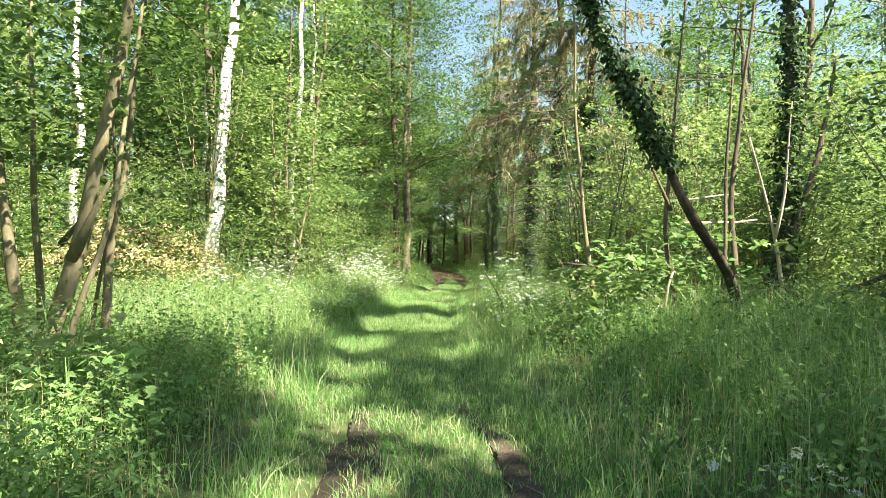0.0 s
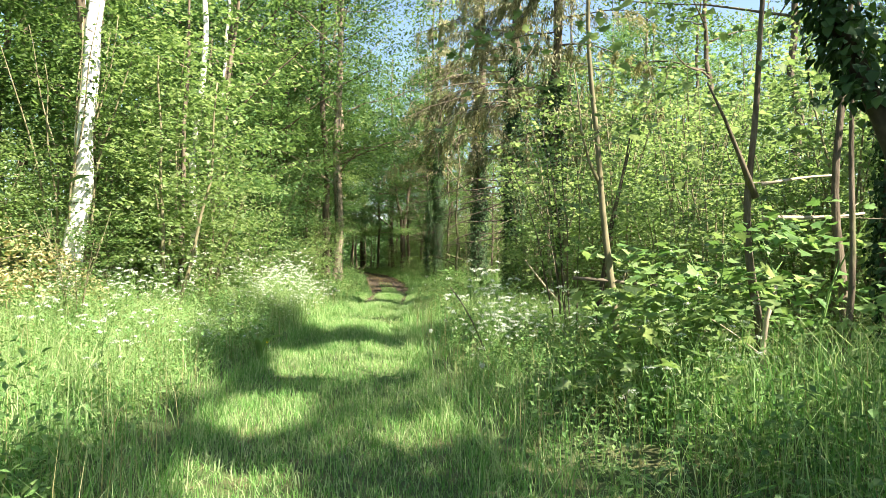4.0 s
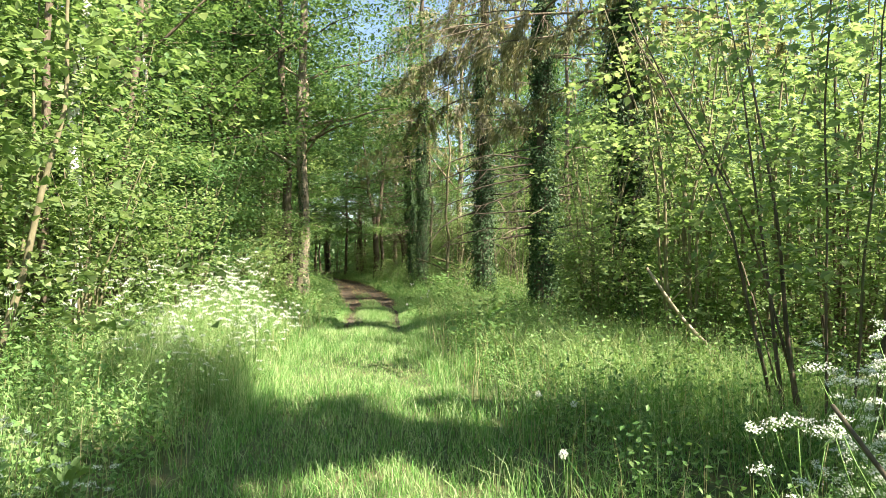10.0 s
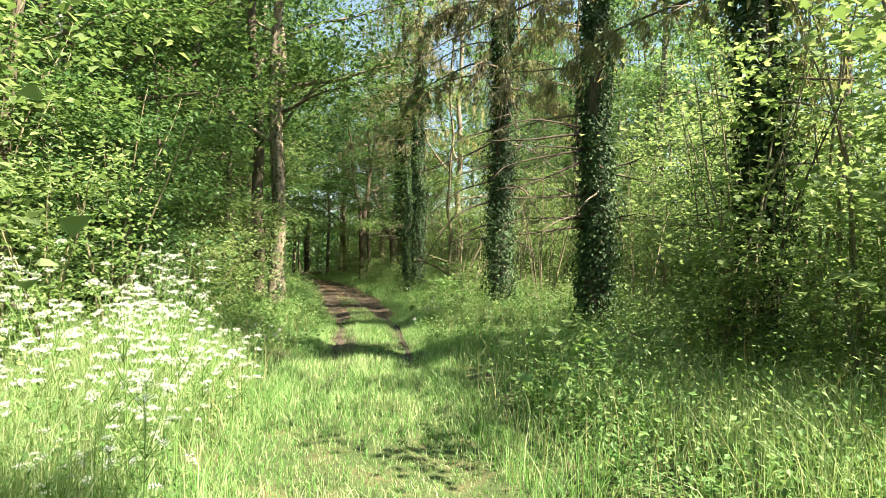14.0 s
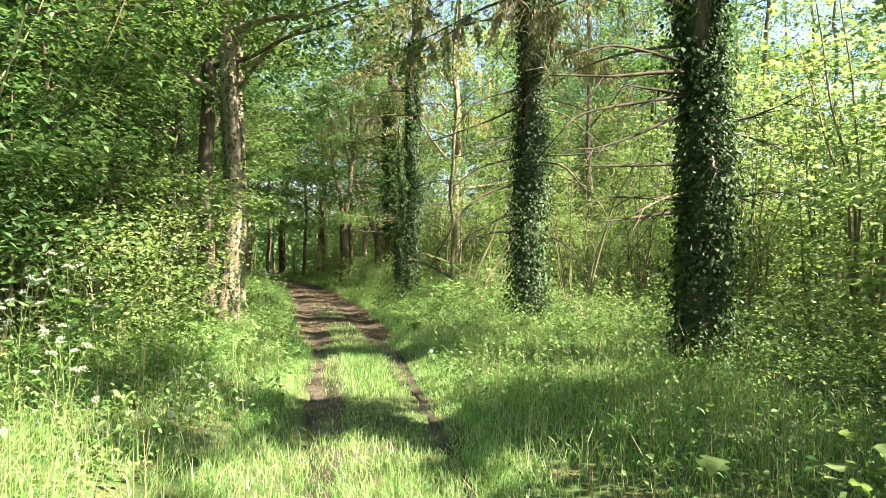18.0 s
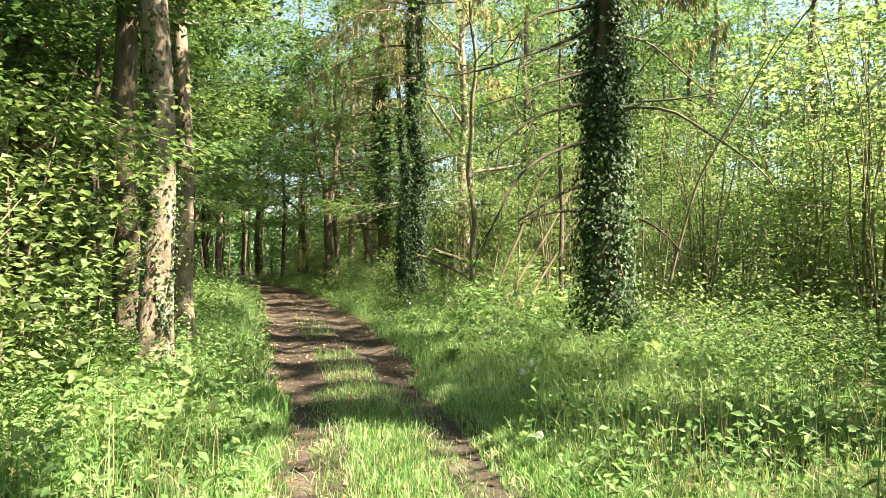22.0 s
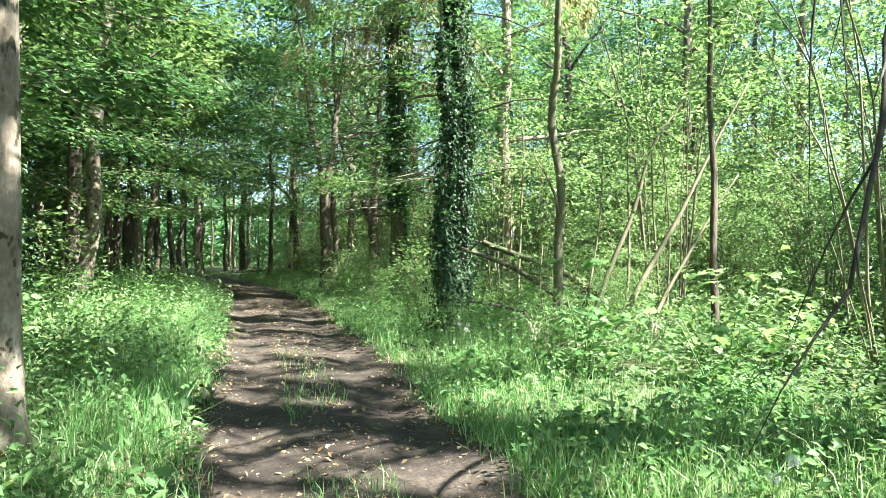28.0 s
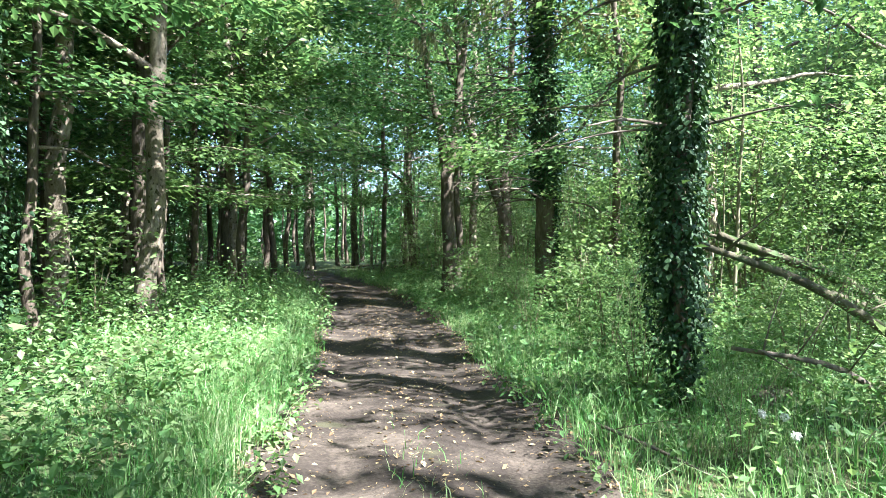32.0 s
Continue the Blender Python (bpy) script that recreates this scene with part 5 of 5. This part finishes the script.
# ---- the far woods ----
def far_woods():
    rng = np.random.default_rng(91)
    n = 10000
    a = rng.uniform(0, 2 * np.pi, n)
    keep = (np.cos(a) > -0.2) | (rng.random(n) < 0.35)
    a = a[keep]
    n = len(a)
    rad = rng.uniform(58, 80, n)
    c = np.stack([np.sin(a) * rad, 40 + np.cos(a) * rad, rng.random(n) ** 1.15 * (25 + 5 * np.sin(a * 17) + 3 * np.sin(a * 41))], 1)
    low = rng.uniform(-1.7, 1.7, 4200)
    far = rng.uniform(48, 72, 4200)
    c = np.concatenate([c, np.stack([np.sin(low) * far, 40 + np.cos(low) * far, rng.uniform(0.2, 6.0, 4200)], 1)])
    c = c[(np.abs(c[:, 0] - middle(c[:, 1])) > 3.5) | (c[:, 1] > 96) | (c[:, 2] > 7)]
    n = len(c)
    at = clusters(c, rng.uniform(0.6, 1.3, n), 14, rng, 0.5)
    at[:, 2] = np.maximum(at[:, 2], 0.1)
    ob = put("far_woods", np_mesh("far_woods", *leaf_set(at, rng.uniform(0.5, 1.0, len(at)), rng, 0.5, 0.65), M["leaf_cool"]))
    tagged(ob, "distant wall of green woodland foliage", "woods", "", "stuff")


far_woods()

# ---- grass and herbs ----
def scatter(count, y0, y1, inner, outer, rng, side=0):
    y = rng.uniform(y0, y1, count)
    o = rng.uniform(inner, outer, count)
    s = rng.choice([-1, 1], count) if side == 0 else np.full(count, side)
    return middle(y) + o * s, y, o


def build_grass():
    rng = np.random.default_rng(8)
    # short turf on the track
    x, y, o = scatter(90000, 2.5, 32.5, 0, 1.25, rng)
    worn = 0.7 * np.exp(-((o - 0.62) / 0.13) ** 2) * np.maximum(smooth(24, 28, y), 1 - smooth(6.5, 9.5, y))
    keep = rng.random(len(x)) > worn * 1.25 + 0.1 * smooth(24, 30, y)
    x, y = x[keep], y[keep]
    h = rng.uniform(0.05, 0.14, len(x)) * (1 + 0.5 * wave(x, y, 1.5, 4.0))
    put_grass("short_grass", x, y, h, 0.007, rng, "short trampled grass on the track")
    x, y, o = scatter(9000, 28, 33, 0.85, 1.2, rng)
    put_grass("verge_grass", x, y, rng.uniform(0.04, 0.16, len(x)), 0.008, rng, "ragged grass at the edge of the track", 0.7)
    x, y, o = scatter(7000, 23.5, 33, 0.66, 1.0, rng, 1)
    put_grass("verge_grass", x, y, rng.uniform(0.04, 0.14, len(x)), 0.008, rng, "grass beside the rut", 0.7)
    x, y, o = scatter(24000, 28, 58, 0.0, 0.3, rng)
    keep = rng.random(len(x)) < 0.55 * (1 - smooth(33, 42, y)) * (wave(x, y, 1.3, 6.0) > -0.2)
    put_grass("verge_grass", x[keep], y[keep], rng.uniform(0.04, 0.17, keep.sum()), 0.008, rng, "thin grass along the middle of the track")
    # tall meadow grass on both sides
    x, y, o = scatter(112000, 2.0, 32, 0.9, 4.6, rng)
    keep = rng.random(len(x)) < 1.25 - o * 0.15
    x, y, o = x[keep], y[keep], o[keep]
    clump = wave(x, y, 1.1, 7.0) + 0.8 * wave(x, y, 3.7, 8.0)
    keep = rng.random(len(x)) < 0.75 + 0.5 * clump
    x, y, o, clump = x[keep], y[keep], o[keep], clump[keep]
    h = 0.12 + 0.42 * rng.random(len(x)) ** 1.6 * (0.5 + 0.5 * smooth(0.9, 2.0, o)) * (1 + 0.5 * clump) * (1 - 0.45 * smooth(22, 27, y))
    put_grass("tall_grass", x, y, np.maximum(h, 0.06), 0.0065, rng, "tall uncut meadow grass beside the track", 0.75)
    x, y, o = scatter(66000, 31, 60, 0.75, 2.9, rng)
    over = o - np.where(x < middle(y), track_edge(y, -1), track_edge(y, 1)) + 0.25 * (1 - smooth(31, 34, y))
    keep = rng.random(len(x)) < (1.2 - (o - 0.9) * 0.4) * smooth(-0.16, 0.12, over + 0.12 * wave(x, y, 5.0, 4.0))
    x, y, o = x[keep], y[keep], o[keep]
    put_grass("tall_grass", x, y, (0.06 + 0.26 * rng.random(len(x)) ** 1.5) * (1 + 0.5 * wave(x, y, 1.6, 9.0)), 0.008, rng, "grass on the shaded verge", 0.7)
    x, y, o = scatter(40000, 26, 47, 1.0, 4.2, rng, 1)
    clump = wave(x, y, 1.4, 12.0)
    keep = rng.random(len(x)) < (0.8 + 0.5 * clump) * smooth(-0.1, 0.15, o - track_edge(y, 1) + 0.3 * (1 - smooth(30, 34, y)))
    x, y, clump = x[keep], y[keep], clump[keep]
    put_grass("verge_grass", x, y, (0.07 + 0.24 * rng.random(len(x)) ** 1.6) * (1 + 0.5 * clump), 0.007, rng, "uncut grass on the sunlit verge", 0.7)
    # patches past y = 6 take the lighter copy that imitates bright sun
    for x0, x1, y0, y1, n, lo, hi in [(-2.9, -1.0, 18.5, 25.5, 13000, 0.4, 0.85), (-5.0, -2.0, 11.0, 19.0, 9000, 0.35, 0.7), (1.9, 4.6, 16.5, 23.0, 8000, 0.35, 0.72), (1.9, 6.0, 5.5, 12.0, 10000, 0.4, 0.85), (-6.0, -1.9, 5.5, 13.0, 7000, 0.25, 0.5), (2.2, 4.6, 29.0, 33.5, 5000, 0.2, 0.45), (-1.2, -0.2, 29.5, 33.5, 4000, 0.2, 0.42)]:
        x, y = rng.uniform(x0, x1, n), rng.uniform(y0, y1, n)
        edge = np.minimum(np.minimum(x - x0, x1 - x), np.minimum(y - y0, y1 - y))
        keep = rng.random(n) < smooth(0, 0.6, edge) * (0.85 + 0.4 * wave(x, y, 2.2, 15.0))
        x, y = x[keep], y[keep]
        put_grass("tall_grass", x, y, lo + (hi - lo) * rng.random(len(x)) ** 1.5, 0.006, rng, "tall pale seeding grass, lightened further for strong sun" if y0 > 6 else "tall fresh grass on the bank", 0.5, "pale_sunlit_grass" if y0 > 6 else "grass")
    x, y, o = scatter(12000, 36, 57, 1.05, 1.9, rng, -1)
    keep = rng.random(len(x)) < (0.6 + 0.6 * wave(x, y, 1.2, 16.0)) * smooth(-0.05, 0.15, o - track_edge(y, -1))
    put_grass("tall_grass", x[keep], y[keep], rng.uniform(0.18, 0.5, keep.sum()), 0.007, rng, "fringe of tall grass along the track", 0.6)
    # flowering stems
    x, y, o = scatter(2600, 3, 30, 1.1, 5.0, rng)
    put_grass("seeding_grass", x, y, rng.uniform(0.45, 0.8, len(x)), 0.006, rng, "pale seeding grass stems", 0.3, "straw")


def put_grass(name, x, y, h, width, rng, label, lean=0.6, mat="grass"):
    w = width * rng.uniform(0.7, 1.4, len(x))
    ob = put(name, np_mesh(name, *blades(x, y, height(x, y), h, w, rng, lean), M[mat]))
    tagged(ob, label, "grass", "", "stuff")


def herb_layer(name, label, count, y0, y1, inner, outer, tall, size, seed, mat="herb", side=0, lobed=False):
    """Low leafy plants: leaves in tiers round short stalks."""
    rng = np.random.default_rng(seed)
    n = count // 9
    x, y, o = scatter(n, y0, y1, inner, outer, rng, side)
    open_verge = (x > middle(y)) & (o < 3.4) & (y > 24) & (y < 46)
    keep = rng.random(n) > 0.5 * open_verge
    x, y, o = x[keep], y[keep], o[keep]
    n = len(x)
    clump = wave(x, y, 1.3, seed) + 0.8 * wave(x, y, 4.1, seed + 2.0)
    keep = rng.random(n) < 0.8 + 0.55 * clump
    x, y, clump = x[keep], y[keep], clump[keep]
    n = len(x)
    h = tall * (0.3 + 1.0 * rng.random(n) ** 1.8) * (1 + 0.45 * clump)
    z = height(x, y)
    c = np.repeat(np.stack([x, y, z], 1), 9, axis=0)
    hh = np.repeat(h, 9) * np.tile(np.linspace(0.25, 1.0, 9), n)
    d = rng.normal(0, 0.055, (len(c), 2)) * (1.4 - 0.6 * np.tile(np.linspace(0.25, 1, 9), n))[:, None]
    at = c + np.stack([d[:, 0], d[:, 1], hh], 1)
    v = leaf_set(at, size * rng.uniform(0.6, 1.3, len(at)), rng, 0.35, 0.6, 0.15, 0.2, lobed)
    tagged(put(name, np_mesh(name, *v, M[mat])), label, "undergrowth", "", "stuff")


build_grass()
herb_layer("nettle_patch", "dense leafy nettles and herbs on the bank", 120000, 2, 34, 1.5, 6.0, 0.5, 0.055, 71)
herb_layer("tall_herbs", "tall leafy herbs on the bank beside the track", 24000, 4, 13, 2.2, 6.5, 0.7, 0.058, 75, "herb", 1)
herb_layer("tall_herbs", "dark leafy nettles on the low bank", 30000, 2.5, 10, 1.5, 4.4, 0.6, 0.052, 77, "herb", -1)
herb_layer("tall_herbs", "tall leafy herbs at the edge of the wood", 24000, 34, 52, 1.55, 4.2, 0.75, 0.07, 76)
herb_layer("tall_herbs", "upright leafy nettles and herbs in the sunny verge", 22000, 15.5, 24.5, 1.5, 5.2, 0.72, 0.046, 78, "herb", 1)
herb_layer("tall_herbs", "leafy herbs among the cow parsley", 22000, 11.5, 21.0, 1.4, 4.6, 0.6, 0.05, 79, "herb", -1)
herb_layer("woodland_herbs", "low leafy herbs on the woodland floor", 165000, 27, 66, 0.95, 6.0, 0.44, 0.072, 72)
herb_layer("bramble_patch", "leafy brambles and herbs under the open trees", 60000, 22, 62, 5.0, 12.0, 0.6, 0.11, 74, "leaf_bright", 1)
herb_layer("undergrowth", "broad-leaved undergrowth beneath the trees", 60000, -4, 90, 6.0, 22.0, 0.7, 0.18, 73, "leaf_mid")


# ---- flowers ----
def cow_parsley(seed, tall):
    """A stem with branches, lacy leaves and flat white flower heads."""
    rng = np.random.default_rng(seed)
    t = thing("cow_parsley", -60, 40 + 2 * (seed % 9), "white-flowered cow parsley with lacy leaves", "flower", "cow parsley")
    stems, heads = [], []
    main = line([(0, 0, -0.05), (0.02, 0.01, tall * 0.5), (rng.normal(0, 0.05), rng.normal(0, 0.05), tall)], 0.12)
    stems.append(tube(main, 0.006 * (1 - 0.6 * np.linspace(0, 1, len(main))), 5))
    heads.append(main[-1])
    for k in range(9):
        j = main[int(len(main) * rng.uniform(0.35, 0.85))]
        a = k * 2.4
        o, h = rng.uniform(0.1, 0.26), rng.uniform(0.15, 0.4) * tall
        q = line([j, j + np.array([math.cos(a) * o * 0.7, math.sin(a) * o * 0.7, h * 0.5]), j + np.array([math.cos(a) * o, math.sin(a) * o, h])], 0.1)
        stems.append(tube(q, 0.0035 * (1 - 0.5 * np.linspace(0, 1, len(q))), 4))
        heads.append(q[-1])
    for k, c in enumerate(heads):
        m = 13
        a, o = np.arange(m) * 2.4, 0.042 * np.sqrt((np.arange(m) + 0.4) / m) * rng.uniform(0.45, 1.2)
        tip_x, tip_y = rng.normal(0, 0.3, 2)
        hub = c + np.stack([np.cos(a) * o, np.sin(a) * o, 0.03 - o * o * 9 + o * (np.cos(a) * tip_x + np.sin(a) * tip_y) + rng.normal(0, 0.004, m)], 1)
        at = clusters(hub, 0.009, 6, rng, 0.6)
        stems += [tube(np.array([c, (c + h) / 2, h]), np.array([0.0012, 0.001, 0.001]), 3) for h in hub]
        put("flower_head", np_mesh("flower_head", *leaf_set(at, rng.uniform(0.006, 0.012, len(at)), rng, 0.7, 0.9), M["petal"]), t)
    put("stem", np_mesh("stem", *join(stems), M["stalk"], True), t)
    c = clusters(main[rng.integers(0, max(2, int(len(main) * 0.7)), 26)] + rng.normal(0, 0.09, (26, 3)) * np.array([1, 1, 0.5]), 0.035, 8, rng, 0.3)
    put("foliage", np_mesh("foliage", *leaf_set(c, rng.uniform(0.025, 0.06, len(c)), rng, 0.4, 0.4), M["herb"]), t)
    return t


def dandelion(seed, tall):
    """A dandelion clock: a hollow stalk with a round head of seed fluff."""
    rng = np.random.default_rng(seed)
    t = thing("dandelion_clock", -64, 40 + 2 * (seed % 9), "grey-white dandelion seed head on a stalk", "flower", "dandelion clocks")
    p = line([(0, 0, -0.03), (0.01, 0.01, tall * 0.5), (0.02, 0, tall)], 0.08)
    put("stalk", np_mesh("stalk", *tube(p, np.full(len(p), 0.0028), 5), M["stalk"], True), t)
    d = rng.normal(0, 1, (90, 3))
    d /= np.linalg.norm(d, axis=1)[:, None]
    put("seed_head", np_mesh("seed_head", *leaf_set(p[-1] + d * 0.023, rng.uniform(0.012, 0.02, 90), rng, 1.2, 0.8), M["seed_fluff"]), t)
    return t


parsley = [cow_parsley(k, h) for k, h in ((1, 1.0), (2, 0.85), (3, 0.65), (4, 1.1))]
clocks = [dandelion(k, h) for k, h in ((1, 0.34), (2, 0.42))]
rng = np.random.default_rng(17)
# middle, spread, count, size
for x, y, s, n, k in [(-1.45, 22.6, 0.55, 22, 1.05), (-2.1, 20.6, 0.6, 16, 0.9), (-3.2, 18.6, 0.8, 8, 0.85), (-2.4, 23.6, 0.7, 16, 1.1), (-2.1, 26.0, 0.6, 9, 1.0), (-3.2, 15.0, 0.6, 7, 0.85), (-4.2, 17.5, 0.8, 9, 0.9), (-4.3, 21.0, 0.9, 9, 0.95), (-1.8, 14.6, 0.5, 5, 0.6), (-1.9, 15.6, 0.4, 5, 0.55), (-1.75, 19.2, 0.4, 7, 0.65), (-3.0, 27.6, 0.7, 8, 1.0), (-2.9, 12.0, 0.7, 5, 0.7), (1.8, 14.3, 0.3, 7, 0.8), (1.5, 14.0, 0.3, 9, 0.95), (2.6, 14.5, 0.4, 9, 0.85), (3.4, 14.5, 0.4, 9, 1.0), (2.2, 11.4, 0.5, 6, 0.8), (2.2, 5.6, 0.3, 2, 0.5)]:
    for _ in range(n):
        px, py = x + rng.normal(0, s), y + rng.normal(0, s * 1.2)
        px = px if abs(px - float(middle(py))) > 1.1 else float(middle(py)) + math.copysign(rng.uniform(1.15, 1.6), x)
        copy_thing(parsley[int(rng.integers(0, 4))], at_pose(px, py, rng.uniform(0, 6.28), k * rng.uniform(0.8, 1.15)))
for x, y in [(1.57, 17.9), (1.1, 16.0), (1.64, 17.2), (-0.67, 26.2), (-0.8, 26.1), (-1.34, 26.3), (-0.6, 27.4), (1.95, 29.2), (3.29, 33.9), (3.36, 33.8), (3.61, 39.8), (3.68, 39.7), (3.55, 39.4), (1.53, 5.7), (1.87, 5.5), (-1.05, 28.1), (-0.75, 27.7), (3.0, 45.0), (3.1, 44.7), (-1.6, 25.4), (-1.2, 29.0), (1.2, 12.6), (2.6, 31.0), (2.9, 31.4)]:
    copy_thing(clocks[int(rng.integers(0, 2))], at_pose(x, y, rng.uniform(0, 6.28), rng.uniform(0.9, 1.15)))
for ob in parsley + clocks:
    for o in ob.children_recursive:
        bpy.data.objects.remove(o)
    bpy.data.objects.remove(ob)


def dock(x, y, tall, seed, flower=False):
    """A clump of long broad leaves rising from the ground."""
    rng = np.random.default_rng(seed)
    t = thing("dock_plant", x, y, "clump of long broad dock leaves" if not flower else "broad dock leaves beside one yellow dandelion", "plant")
    for k in range(9):
        a = k * 2.4 + rng.normal(0, 0.2)
        reach, up = tall * rng.uniform(0.35, 0.7), tall * rng.uniform(0.7, 1.0)
        s = np.linspace(0, 1, 7)
        mid = np.stack([np.cos(a) * reach * s**1.4, np.sin(a) * reach * s**1.4, up * np.sin(s * 1.75)], 1)
        wide = 0.085 * tall * np.sin(np.pi * s**0.7) + 0.008
        side = np.array([-math.sin(a), math.cos(a), 0])
        v = np.concatenate([mid + side * wide[:, None] + np.array([0, 0, 0.03]), mid, mid - side * wide[:, None] + np.array([0, 0, 0.03])])
        i = np.arange(6)
        q = np.concatenate([np.stack([i, i + 1, i + 8, i + 7], 1), np.stack([i + 7, i + 8, i + 15, i + 14], 1)])
        put("leaf", np_mesh("leaf", v, q, np.full(12, 4), M["herb"], True), t)
    if flower:
        p = line([(0.1, -0.12, 0), (0.1, -0.14, 0.2), (0.11, -0.15, 0.32)], 0.08)
        stalk = put("stalk", np_mesh("stalk", *tube(p, np.full(len(p), 0.003), 5), M["stalk"], True), t)
        put("flower", np_mesh("flower", *leaf_set(np.repeat(p[-1:], 26, 0), rng.uniform(0.018, 0.026, 26), rng, 0.35, 0.35), M["yellow_petal"]), stalk, "yellow dandelion flower")


for k, (x, y, tall, f) in enumerate([(-1.4, 15.3, 0.42, True), (-1.9, 16.4, 0.3, False), (1.5, 6.4, 0.25, False), (2.6, 33.2, 0.28, False), (-1.3, 27.0, 0.25, False), (3.3, 41.0, 0.25, False)]):
    dock(x, y, tall, 500 + k, f)


def nettle(seed, tall, size):
    """An upright stalk with pairs of toothed leaves that shrink towards the top."""
    rng = np.random.default_rng(seed)
    t = thing("nettle", -66, 60 + 2 * (seed % 9), "upright green nettle with paired leaves", "plant", "nettles")
    p = line([(0, 0, -0.04), (0.02, 0.01, tall * 0.5), (rng.normal(0, 0.04), rng.normal(0, 0.04), tall)], 0.1)
    put("stalk", np_mesh("stalk", *tube(p, 0.005 * (1 - 0.5 * np.linspace(0, 1, len(p))), 5), M["stalk"], True), t)
    at, way, big = [], [], []
    for k in range(9):
        f = 0.25 + 0.75 * k / 8
        c = p[0] + (p[-1] - p[0]) * f
        for s in (0, math.pi):
            at.append(c), way.append(k * 1.57 + s), big.append(size * (1.15 - 0.6 * f))
    put("leaves", np_mesh("leaves", *leaf_set(np.array(at), np.array(big), rng, 0.15, 0.6, 0.12, 0.25, False, np.array(way)), M["herb"]), t)
    return t


nettles = [nettle(1, 0.55, 0.13), nettle(2, 0.7, 0.14), nettle(3, 0.42, 0.11)]
rng = np.random.default_rng(29)
for k in range(40):
    y = rng.uniform(24, 50)
    side = -1 if rng.random() < 0.68 else 1
    x = float(middle(y)) + side * rng.uniform(1.35 if side < 0 else 1.9, 3.6)
    copy_thing(nettles[k % 3], at_pose(x, y, rng.uniform(0, 6.28), rng.uniform(0.75, 1.2)))
for ob in nettles:
    for o in ob.children_recursive:
        bpy.data.objects.remove(o)
    bpy.data.objects.remove(ob)


# ---- litter on the track ----
def litter():
    rng = np.random.default_rng(23)
    x, y, o = scatter(64000, 29, 60, 0, 1.75, rng)
    over = o - np.where(x < middle(y), track_edge(y, -1), track_edge(y, 1))
    keep = rng.random(len(x)) < 0.22 + 0.6 * np.exp(-(o / 0.3) ** 2) * (0.6 + 0.6 * wave(x, y, 1.7, 2.0)) + 0.75 * np.exp(-((over + 0.1) / 0.22) ** 2)
    x, y = x[keep], y[keep]
    at = np.stack([x, y, height(x, y) + 0.02], 1)
    ob = put("leaf_litter", np_mesh("leaf_litter", *leaf_set(at, 0.014 + 0.05 * rng.random(len(at)) ** 2, rng, 0.4, 0.6), M["litter"]))
    tagged(ob, "brown dry leaf litter and bud scales on the track", "litter", "", "stuff")


litter()
